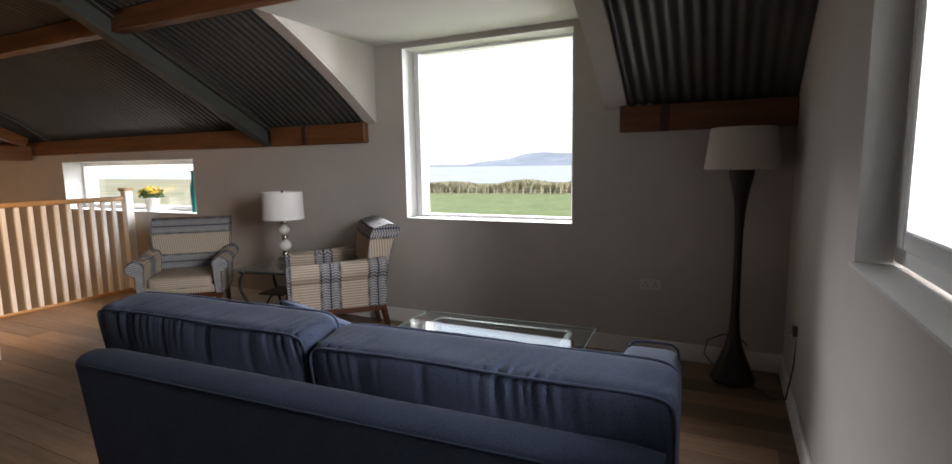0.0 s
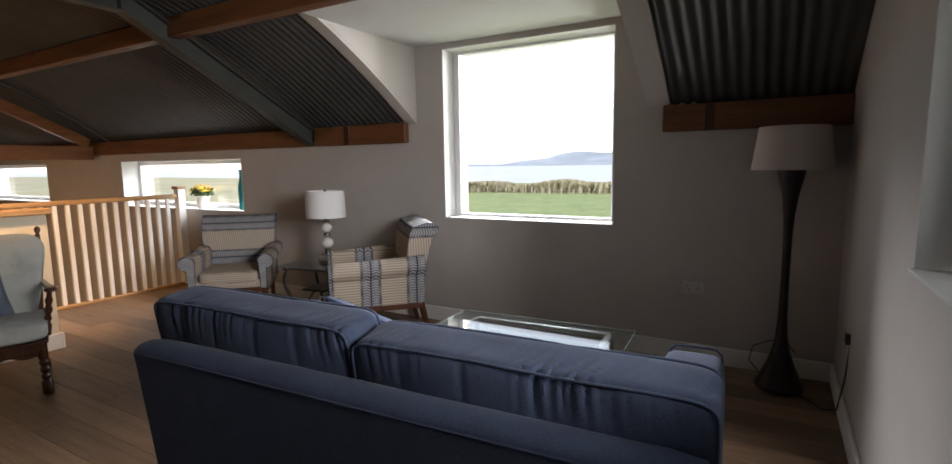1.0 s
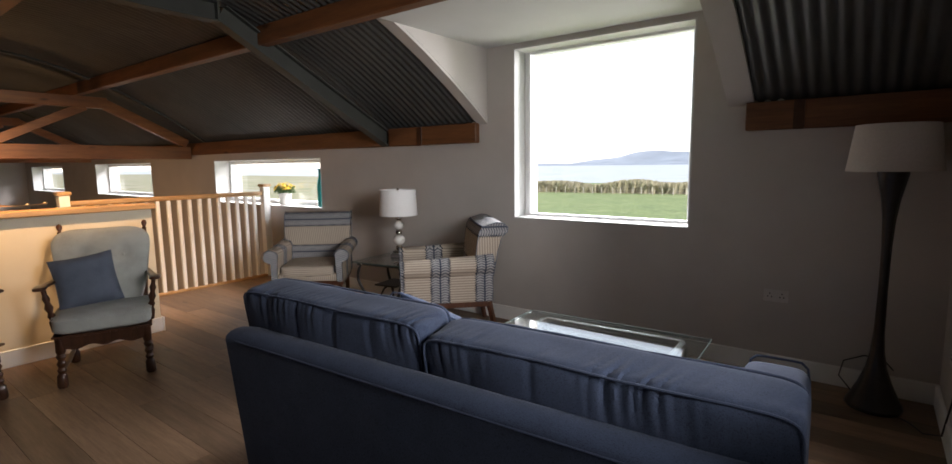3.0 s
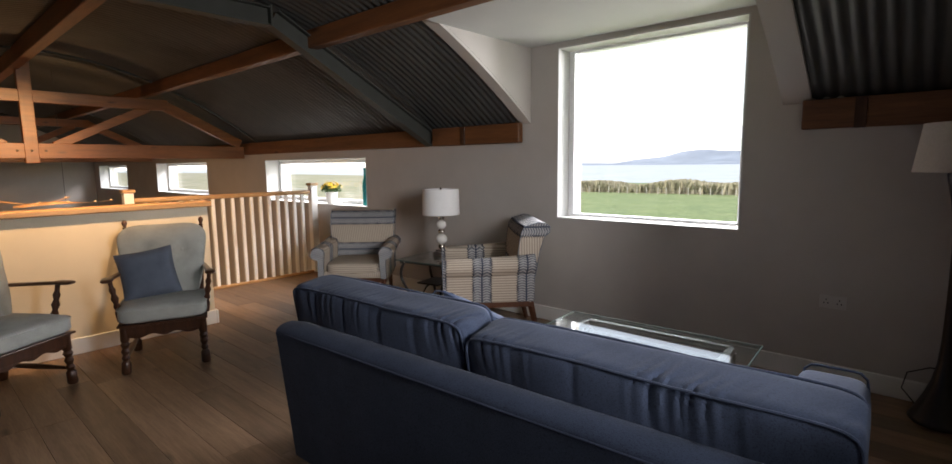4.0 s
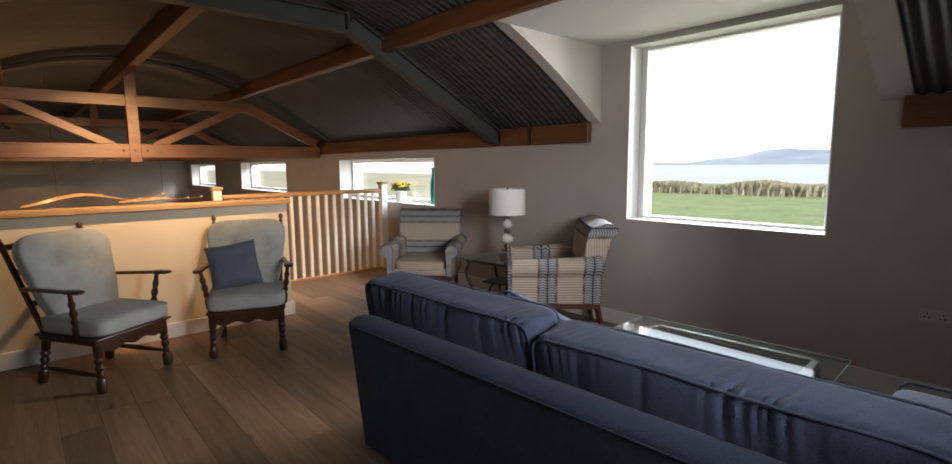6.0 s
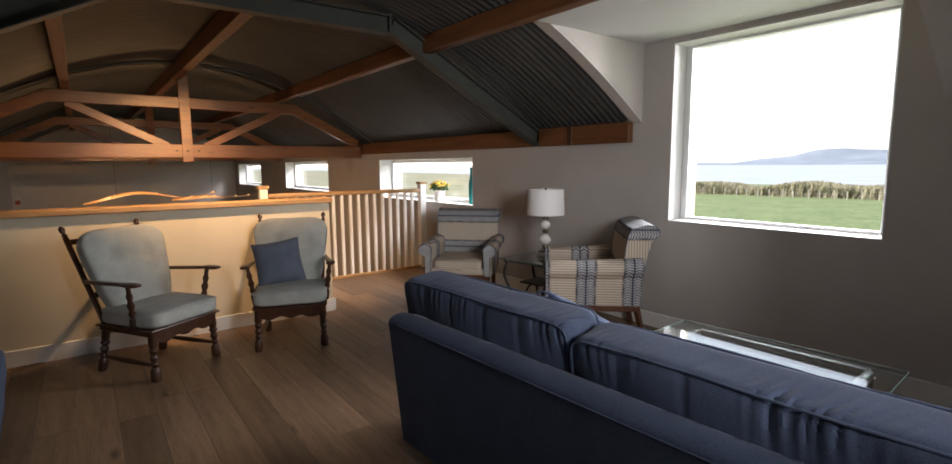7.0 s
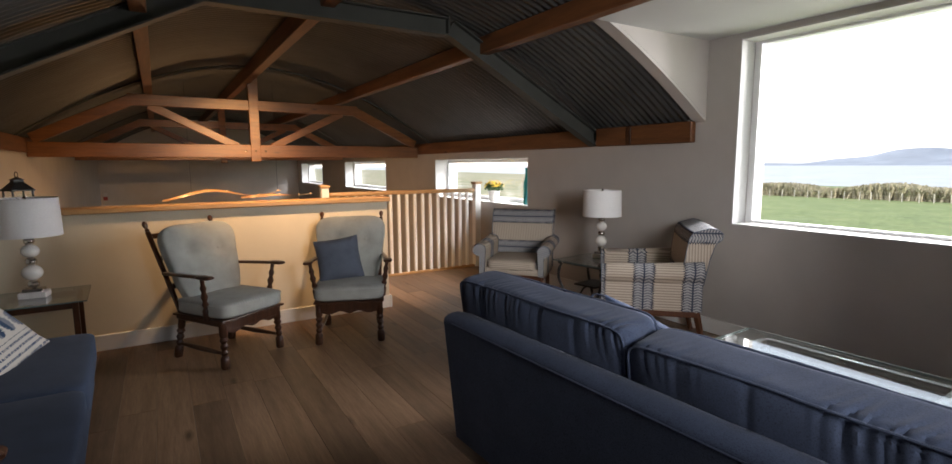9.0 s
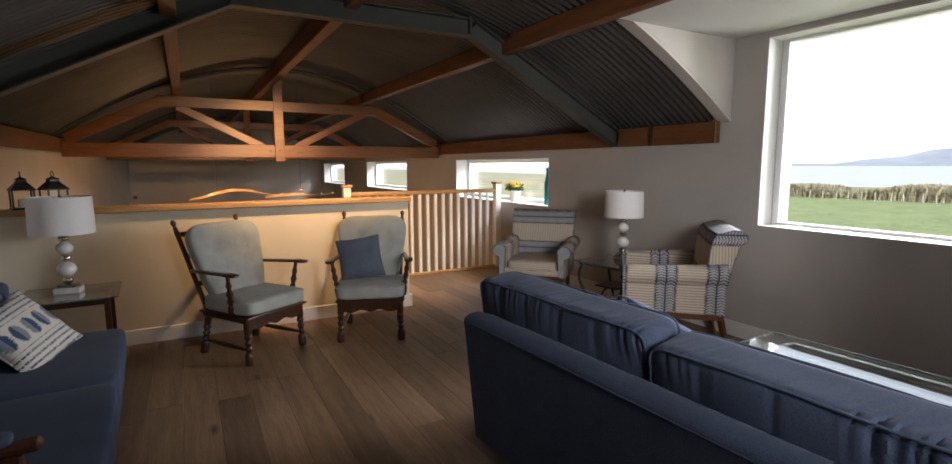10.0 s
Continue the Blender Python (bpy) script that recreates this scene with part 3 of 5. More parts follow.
# ---- land outside ----
def land():
    m, n, l, b = nodes_of("pasture_grass")
    v = coords(n, l)
    f = noise_tex(n, l, v, 0.25, 6, 0.65)
    g = noise_tex(n, l, coords(n, l, (1.0, 0.5, 1)), 1.6, 6, 0.7)
    c = ramp(n, l, f, [(0.3, (0.15, 0.20, 0.07)), (0.55, (0.20, 0.25, 0.09)), (0.75, (0.25, 0.27, 0.12))])
    c = mix(n, l, c, ramp(n, l, g, [(0.38, (0.62, 0.64, 0.55)), (0.62, (1.15, 1.12, 1.1))]), 0.7, 'MULTIPLY')
    # rough straw-coloured marsh west of the grazed field, some haze paleness put in
    tc = n.new("ShaderNodeTexCoord")
    dot = n.new("ShaderNodeVectorMath")
    dot.operation = 'DOT_PRODUCT'
    l.new(tc.outputs["Object"], dot.inputs[0])
    dot.inputs[1].default_value = (-0.04, -0.030, 0)
    west = ramp(n, l, dot.outputs["Value"], [(0.0, (0, 0, 0)), (0.6, (1, 1, 1))])
    h = noise_tex(n, l, coords(n, l, (0.5, 1.6, 1)), 0.12, 6, 0.7)
    marsh = ramp(n, l, h, [(0.34, (0.36, 0.34, 0.27)), (0.46, (0.31, 0.27, 0.16)), (0.56, (0.21, 0.22, 0.11)), (0.7, (0.36, 0.31, 0.2))])
    c = mix(n, l, c, marsh, west)
    l.new(c, b.inputs["Base Color"])
    b.inputs["Roughness"].default_value = 0.95
    return m


GRASS = land()


def ground_z(x, y):
    d = max(0.0, y)
    z = -3.4 - 0.004 * d - 0.02 * noise.noise(Vector((x * 0.03, y * 0.03, 0)))
    edge = 150 + 14 * noise.noise(Vector((x * 0.006, 3.1, 0))) - max(-420, min(0, x + 60)) * 0.3
    if d > edge:
        z -= min(16.0, (d - edge) * 0.12)
    return z


verts, faces = [], []
xs_ = [-4900 + 9800 * (k / 80) for k in range(81)]
xs_ = sorted({round(math.copysign(abs(u) ** 1.9 / 4900 ** 0.9, u), 2) for u in xs_})
ys_ = [-300, -60, -12, 3.0] + [3.0 + 600 * (k / 50) ** 1.8 for k in range(1, 51)]
for x in xs_:
    for y in ys_:
        verts.append((x, y, ground_z(x, y)))
for i in range(len(xs_) - 1):
    for j in range(len(ys_) - 1):
        a = i * len(ys_) + j
        faces.append((a, a + len(ys_), a + len(ys_) + 1, a + 1))
me = bpy.data.meshes.new("ground")
me.from_pydata(verts, [], faces)
me.materials.append(GRASS)
ground = tagged(new("ground", me), "green grazed pasture running down to the shore", "ground", "", "structure")
ground.matrix_world = TURN

SEA = plain("grey_sea", (0.38, 0.40, 0.43), 0.5, var=0.15, scale=0.02, bump_s=0.0)
bm = bmesh.new()
bm.faces.new([bm.verts.new(p) for p in ((-4900, 120, -13), (4900, 120, -13), (4900, 4950, -13), (-4900, 4950, -13))])
water = structure("water", bm, SEA, "calm pale grey sea water", "water")
water.matrix_world = TURN


def far_hill(name, x0, x1, y, prof, label):
    """A far ridge: heights prof over even steps from x0 to x1."""
    bm = bmesh.new()
    k = 90
    rows = []
    for i in range(k + 1):
        u = i / k * (len(prof) - 1)
        a = min(int(u), len(prof) - 2)
        h = prof[a] + (prof[a + 1] - prof[a]) * (u - a)
        h = max(1.0, h + 4 * noise.noise(Vector((i * 0.3, y * 0.01, 0))) * min(1, h / 20))
        x = x0 + (x1 - x0) * i / k
        rows.append([bm.verts.new((x, y + dy, -13 + h * s)) for dy, s in ((-500, 0.0), (-300, 0.22), (-120, 0.62), (0, 1.0), (250, 0.0))])
    for a, b in zip(rows, rows[1:]):
        for j in range(4):
            bm.faces.new((a[j], b[j], b[j + 1], a[j + 1]))
    bmesh.ops.recalc_face_normals(bm, faces=bm.faces[:])
    # the blue-grey haze of distance is put into the slope colour
    hill = structure(name, bm, plain(name + "_slope_in_haze", (0.25, 0.28, 0.335), 1.0, var=0.2, scale=0.006, bump_s=0), label, "hill", True)
    hill.matrix_world = TURN


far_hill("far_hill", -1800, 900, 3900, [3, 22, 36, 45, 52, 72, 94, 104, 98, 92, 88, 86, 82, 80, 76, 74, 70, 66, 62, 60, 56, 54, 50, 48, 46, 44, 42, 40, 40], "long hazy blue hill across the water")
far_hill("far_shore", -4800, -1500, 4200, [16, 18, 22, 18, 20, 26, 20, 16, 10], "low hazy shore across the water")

LEAF = plain("hedge_leaf", (0.30, 0.275, 0.165), 0.9, var=0.25, scale=0.6, bump_s=0)
DRY = plain("dry_reed", (0.42, 0.36, 0.25), 0.95, var=0.3, scale=0.7, bump_s=0)
POST = plain("weathered_post", (0.52, 0.47, 0.40), 0.9, var=0.2, scale=3, bump_s=0)
rnd = random.Random(5)
for nm, mat, cnt, hh in (("hedge", LEAF, 15000, 2.4), ("reeds", DRY, 16000, 2.5)):
    verts, faces = [], []
    for k in range(cnt):
        x = rnd.uniform(-82, 12)
        y = 86 + 0.06 * x + rnd.uniform(0, 9) + 4
        g = ground_z(x, y)
        top = hh * (0.75 + 0.35 * noise.noise(Vector((x * 0.12, 7, 0)))) * rnd.uniform(0.55, 1.05)
        if mat is DRY:
            w = rnd.uniform(0.05, 0.15)
            z0, z1 = g, g + top
        else:
            w = rnd.uniform(0.10, 0.30)
            z1 = g + top
            z0 = z1 - rnd.uniform(0.3, 0.9)
        a = rnd.uniform(0, 3.14)
        dx, dy = math.cos(a) * w, math.sin(a) * w
        lx, ly = rnd.uniform(-.5, .5), rnd.uniform(-.4, .4)
        i = len(verts)
        verts += [(x - dx, y - dy, z0), (x + dx, y + dy, z0), (x + dx * .5 + lx, y + dy * .5 + ly, z1), (x - dx * .3 + lx, y - dy * .3 + ly, z1 * 1.0 - 0.15)]
        faces.append((i, i + 1, i + 2, i + 3))
    me = bpy.data.meshes.new(nm)
    me.from_pydata(verts, [], faces)
    me.materials.append(mat)
    strip = tagged(new(nm, me), "ragged strip of brown and green shoreline scrub behind a fence" if nm == "hedge" else "dry straw coloured reeds in the scrub strip", nm, "", "stuff")
    strip.matrix_world = TURN

fence = thing("field_fence", placed(0, 0, 0), "weathered wooden post and wire field fence", "fence")
post_me = mesh_of("post", B((-0.05, -0.05, -0.3), (0.05, 0.05, 1.2), 0.012), POST)
for k in range(68):
    x = -100 + k * 1.65 + rnd.uniform(-.3, .3)
    y = 87 + 0.06 * x
    p = new("post", post_me)
    p.parent = fence
    p.matrix_basis = pose(x, y, ground_z(x, y), rnd.uniform(-3, 3), rnd.uniform(-4, 4), 0)
for h in (0.5, 1.0):
    bm = bmesh.new()
    tube(bm, [(x, 87 + 0.06 * x, ground_z(x, 87 + 0.06 * x) + h) for x in range(-100, 12, 4)], 0.012, 4)
    part("wire", bm, BLACK, fence)


# ---- sitting room ----
def seam_tube(bm, pts, r=0.005):
    return tube(bm, pts, r, 6, True)


def sofa():
    x0, x1, y0 = -2.225, -0.035, 1.275
    w = x1 - x0
    s = thing("sofa", placed((x0 + x1) / 2, y0, 0), "blue denim cloth sofa with two loose back cushions seen from behind", "sofa")
    # back panel leans slightly towards the camera, with rounded top
    bm = bmesh.new()
    n = 24
    rows = []
    prof = [(0.05, 0.045), (0.02, 0.07), (0.0, 0.45), (-0.008, 0.660), (-0.010, 0.680), (-0.003, 0.699), (0.018, 0.713), (0.045, 0.7195), (0.08, 0.72), (0.105, 0.712), (0.125, 0.69), (0.135, 0.64), (0.15, 0.30)]
    for i in range(n + 1):
        u = -1 + 2 * i / n
        x = u * w / 2
        edge = 1 - max(0, abs(u) - 0.985) / 0.015 * 0.018
        rows.append([bm.verts.new((x * (0.93 + 0.07 * min(1, z / 0.7)), y + 0.004 * noise.noise(Vector((x * 5, z * 4, 1))), z * (edge if z > .6 else 1))) for y, z in prof])
    for a, b in zip(rows, rows[1:]):
        for j in range(len(prof) - 1):
            bm.faces.new((a[j], b[j], b[j + 1], a[j + 1]))
    bm.faces.new(rows[0])
    bm.faces.new(rows[-1][::-1])
    back = part("back_panel", bm, DENIM, s, "dark blue cloth back panel")
    bm = bmesh.new()
    tube(bm, [((-w / 2 + w * k / 30) * 0.985, -0.0115, 0.678) for k in range(1, 30)], 0.0036, 6)
    part("piping", bm, DENIM, back)
    part("seat_base", B((-w / 2 + 0.10, 0.12, 0.12), (w / 2 - 0.10, 0.90, 0.30), 0.03, 3), DENIM, s)
    for k in (-1, 1):
        m = Matrix.Translation((k * (w / 2 - 0.10), 0.575, 0.395))
        arm = part("arm", pad(0.24, 0.97, 0.57, 7, 0.0, 16, 0.003, k, m), DENIM, s)
        bm = bmesh.new()
        tube(bm, [(k * (w / 2 - 0.10) + dx, 1.058, 0.395 + dz) for dx, dz in [(p.x, p.y) for p in rounded_loop(0.215, 0.54, 8, 40)]], 0.005, 6, True)
        part("piping", bm, DENIM, arm)
        m = Matrix.Translation((k * 0.435, 0.57, 0.37))
        part("seat_cushion", pad(0.85, 0.72, 0.17, 7, 0.015, 14, 0.004, k * 3.0, m), DENIM, s)
    # back cushions: swollen, pleated along the top seam
    for k, cx, cw, top in ((0, -0.600, 1.09, 0.900), (1, 0.538, 1.165, 0.873)):
        m = Matrix.Translation((cx, 0.25, top - 0.262)) @ pose(0, 0, 0, 99, 0, 0)
        c = part("back_cushion", pad(cw, 0.51, 0.205, 8, 0.036, 128, 0.005, 5.0 + k * 9, m, 0.014, 15), DENIM, s, "plump blue denim back cushion with a piped seam")
        for zz in (-0.094, 0.094):
            pts = []
            for i, p in enumerate(rounded_loop(cw * 0.986, 0.494, 14, 240)):
                q = p / 1.0
                k1 = noise.noise(Vector((q.x * 17 + (5.0 + k * 9) * 3, q.y * 5, zz * 2.5))) * 0.002
                pts.append(m @ Vector((q.x, q.y + (k1 if q.y > 0.2 else 0), zz + 0.004 * math.sin(q.x * 9))))
            bm = bmesh.new()
            tube(bm, pts, 0.0046, 6, True)
            part("piping", bm, DENIM, c)
    for sx in (-1, 1):
        for yy_ in (0.10, 0.88):
            part("leg", lathe(bmesh.new(), [(0.018, 0), (0.026, 0.12)], 12, (sx * (w / 2 - 0.16), yy_, 0)), MAHOG, s)


sofa()


def pillow(name, m, size, mat, label, thick=0.13, group=""):
    p = thing(name, m, label, "cushion", group)
    bm = bmesh.new()
    bmesh.ops.create_cube(bm, size=2)
    bmesh.ops.subdivide_edges(bm, edges=bm.edges[:], cuts=12, use_grid_fill=True)
    for v in bm.verts:
        x, y, z = v.co
        e = (1 - abs(x) ** 2.6) * (1 - abs(y) ** 2.6)
        pinch = 1 - 0.07 * (1 - x * x) * abs(y) ** 3
        pin2 = 1 - 0.07 * (1 - y * y) * abs(x) ** 3
        v.co = Vector((x * pin2 * size / 2, y * pinch * size / 2, z * (0.006 + thick / 2 * max(0, e) ** 0.55)))
        v.co.z += 0.006 * noise.noise(Vector((x * 2.5, y * 2.5, 3)))
    part("cover", bm, mat, p)
    bm = bmesh.new()
    pts = []
    for i in range(64):
        a = 2 * math.pi * i / 64
        x, y = math.cos(a), math.sin(a)
        k = max(abs(x), abs(y))
        x, y = x / k, y / k
        pts.append((x * (1 - 0.07 * (1 - y * y) * abs(x) ** 3) * size / 2, y * (1 - 0.07 * (1 - x * x) * abs(y) ** 3) * size / 2, 0.0))
    tube(bm, pts, 0.005, 6, True)
    part("piping", bm, mat, p)
    return p


BLUECLOTH = fabric("slate_blue_cloth", (0.10, 0.115, 0.148), var=0.2)


def printed():
    """White cotton with rows of blue brush marks and dotted lines."""
    m, n, l, b = nodes_of("printed_cotton")
    tc = n.new("ShaderNodeTexCoord")
    sep = n.new("ShaderNodeSeparateXYZ")
    l.new(tc.outputs["Object"], sep.inputs[0])

    def math_(op, a, c=None):
        k = n.new("ShaderNodeMath")
        k.operation = op
        for i, val in enumerate((a, c)):
            if val is None:
                continue
            if isinstance(val, (int, float)):
                k.inputs[i].default_value = val
            else:
                l.new(val, k.inputs[i])
        return k.outputs[0]
    X, Y = sep.outputs[0], sep.outputs[1]
    jag = math_('MULTIPLY', math_('SUBTRACT', noise_tex(n, l, coords(n, l, (20, 160, 1)), 1.0, 3), 0.5), 0.05)
    cell = math_('SUBTRACT', math_('FRACT', math_('ADD', math_('DIVIDE', X, 0.075), 20.5)), 0.5)
    blob = math_('ADD', math_('POWER', math_('DIVIDE', math_('ADD', math_('MULTIPLY', cell, 0.075), jag), 0.03), 2.0), math_('POWER', math_('DIVIDE', Y, 0.055), 2.0))
    inside = math_('LESS_THAN', blob, 1.0)
    yy2 = math_('ABSOLUTE', Y)
    rows_ = math_('LESS_THAN', math_('ABSOLUTE', math_('SUBTRACT', math_('FRACT', math_('MULTIPLY', yy2, 34.0)), 0.5)), 0.2)
    outer = math_('GREATER_THAN', yy2, 0.075)
    dots = math_('GREATER_THAN', noise_tex(n, l, coords(n, l, (140, 30, 1)), 1.0, 1), 0.45)
    alt = math_('LESS_THAN', math_('FRACT', math_('DIVIDE', X, 0.15)), 0.5)
    blobcol = mix(n, l, (0.16, 0.17, 0.20), (0.02, 0.05, 0.10), alt)
    col = mix(n, l, (0.47, 0.44, 0.39), blobcol, inside)
    col = mix(n, l, col, (0.05, 0.07, 0.12), math_('MULTIPLY', math_('MULTIPLY', rows_, outer), dots))
    l.new(col, b.inputs["Base Color"])
    b.inputs["Roughness"].default_value = 0.9
    return m


PRINT = printed()


def turned(base, top):
    """Bead and cove profile of a turned chair leg, from foot to head."""
    return [(base * 0.85, 0), (base * 1.05, 0.04), (base, 0.25), (base * 0.62, 0.30), (base * 0.9, 0.36), (base * 0.6, 0.42), (base * 0.95, 0.50),
            (base * 0.6, 0.57), (base * 1.0, 0.64), (base * 0.7, 0.70), (top, 0.74), (top, 1.0)]


def fireside_chair(m, label):
    c = thing("fireside_chair", m, label, "chair", "fireside chairs by the low wall")
    L = lambda k, y, z: (k * 0.255, y, z)
    for k in (-1, 1):
        part("front_leg", line_between(L(k, -0.265, 0), (k * 0.245, -0.25, 0.33), turned(0.031, 0.029)), DARKWOOD, c)
        part("back_leg", line_between((k * 0.24, 0.285, 0), (k * 0.225, 0.22, 0.33), turned(0.031, 0.027)), DARKWOOD, c)
        part("stretcher", line_between((k * 0.25, -0.25, 0.11), (k * 0.235, 0.26, 0.11), [(0.011, 0), (0.017, .3), (0.02, .5), (0.017, .7), (0.011, 1)]), DARKWOOD, c)
        # back post with finial
        a, b = Vector((k * 0.245, 0.20, 0.35)), Vector((k * 0.275, 0.48, 0.965))
        bm = bmesh.new()
        beam(bm, a, b, 0.026, 0.034, 0.006, (1, 0, 0))
        post = part("back_post", bm, DARKWOOD, c, smooth=False)
        part("finial", line_between(b, b + (b - a).normalized() * 0.085, [(0.012, 0), (0.019, .12), (0.010, .28), (0.018, .5), (0.021, .68), (0.015, .88), (0.0, 1.0)]), DARKWOOD, post)
        # arm and its turned support
        bm = bmesh.new()
        beam(bm, (k * 0.27, 0.33, 0.655), (k * 0.325, -0.20, 0.68), 0.05, 0.022, 0.009)
        arm = part("arm", bm, DARKWOOD, c, smooth=False)
        part("arm_paddle", pad(0.075, 0.15, 0.026, 3.2, 0.002, 6, 0, 0, Matrix.Translation((k * 0.325, -0.20, 0.68))), DARKWOOD, arm)
        part("arm_support", line_between((k * 0.275, -0.13, 0.36), (k * 0.318, -0.16, 0.67), [(0.025, 0), (0.025, .22), (0.015, .28), (0.024, .36), (0.015, .44), (0.026, .55), (0.015, .66), (0.023, .76), (0.014, .85), (0.016, 1)]), DARKWOOD, c)
    for y, w in ((-0.265, 0.52), (0.23, 0.48)):
        part("seat_rail", B((-w / 2, y - 0.012, 0.275), (w / 2, y + 0.012, 0.355), 0.006), DARKWOOD, c, smooth=False)
    # scalloped apron under the front rail
    bm = bmesh.new()
    rows = []
    for i in range(33):
        u = -1 + i / 16
        low = 0.266 - 0.011 * math.cos(u * math.pi * 3) * (1 - 0.3 * abs(u)) - 0.012 * u * u
        rows.append([bm.verts.new((u * 0.235, yy_, z)) for yy_, z in ((-0.274, 0.30), (-0.274, low), (-0.256, low), (-0.256, 0.30))])
    for a, b in zip(rows, rows[1:]):
        for j in range(4):
            bm.faces.new((a[j], a[(j + 1) % 4], b[(j + 1) % 4], b[j]))
    bm.faces.new(rows[0])
    bm.faces.new(rows[-1][::-1])
    bmesh.ops.recalc_face_normals(bm, faces=bm.faces[:])
    part("apron", bm, DARKWOOD, c, smooth=False)
    for k in (-1, 1):
        bm = bmesh.new()
        beam(bm, (k * 0.262, -0.27, 0.335), (k * 0.245, 0.25, 0.335), 0.024, 0.05, 0.005)
        part("seat_rail", bm, DARKWOOD, c, smooth=False)
    part("seat_platform", B((-0.285, -0.30, 0.345), (0.285, 0.25, 0.362), 0.006, 2), DARKWOOD, c, smooth=False)
    for z in (0.55, 0.76, 0.925):
        y = 0.20 + (z - 0.35) * 0.30 / 0.65
        part("back_slat", B((-0.25, y + 0.005, z - 0.02), (0.25, y + 0.022, z + 0.02), 0.005), DARKWOOD, c, smooth=False)
    seat = part("seat_cushion", pad(0.57, 0.55, 0.115, 7, 0.014, 14, 0.003, 2.0, Matrix.Translation((0, -0.045, 0.423))), GREYCLOTH, c, "pale grey cloth box cushion")
    bm = bmesh.new()
    tube(bm, [Vector((p.x, p.y - 0.045, 0.462)) for p in rounded_loop(0.575, 0.555, 7, 48)], 0.004, 6, True)
    part("piping", bm, GREYCLOTH, seat)
    # winged back cushion: wider at the top
    bm = pad(0.60, 0.62, 0.12, 5, 0.022, 18, 0.004, 7.0)
    for v in bm.verts:
        t = (v.co.y + 0.31) / 0.62
        v.co.x *= 0.84 + 0.22 * min(1, max(0, t - 0.15) * 1.5) - 0.10 * max(0, t - 0.85)
        for bx_ in (-0.13, 0.13):
            d2 = (v.co.x - bx_) ** 2 + (v.co.y - 0.08) ** 2
            v.co.z -= 0.030 * math.exp(-d2 / 0.0035) * (1 if v.co.z > 0 else 0)
        v.co.z += 0.035 * (abs(v.co.x) / 0.3) ** 2 * t
    mm = Matrix.Translation((0, 0.250, 0.712)) @ pose(0, 0, 0, 90 - 22, 0, 0)
    bmesh.ops.transform(bm, matrix=mm, verts=bm.verts[:])
    cush = part("back_cushion", bm, GREYCLOTH, c, "pale grey buttoned back cushion")
    for bx_ in (-0.13, 0.13):
        bm = lathe(bmesh.new(), [(0.011, 0), (0.009, 0.004), (0.0, 0.006)], 10, (0, 0, 0), mm @ Matrix.Translation((bx_, 0.08, 0.051)))
        part("button", bm, GREYCLOTH, cush)
    return c


fireside_chair(placed(-4.37, 0.575, 0, 0, 0, 120), "dark turned wood fireside chair with empty grey cushions")
fireside_chair(placed(-4.29, 1.545, 0, 0, 0, 66) @ Matrix.Scale(0.986, 4), "dark turned wood fireside chair with grey cushions and a blue pillow")
pillow("throw_pillow", placed(-4.29, 1.545, 0, 0, 0, 66) @ Matrix.Scale(0.986, 4) @ pose(-0.10, 0.075, 0.655, 68, 0, 4) @ pose(0, 0, 0, 0, 0, 8), 0.38, BLUECLOTH, "slate blue square pillow leaning on a fireside chair")


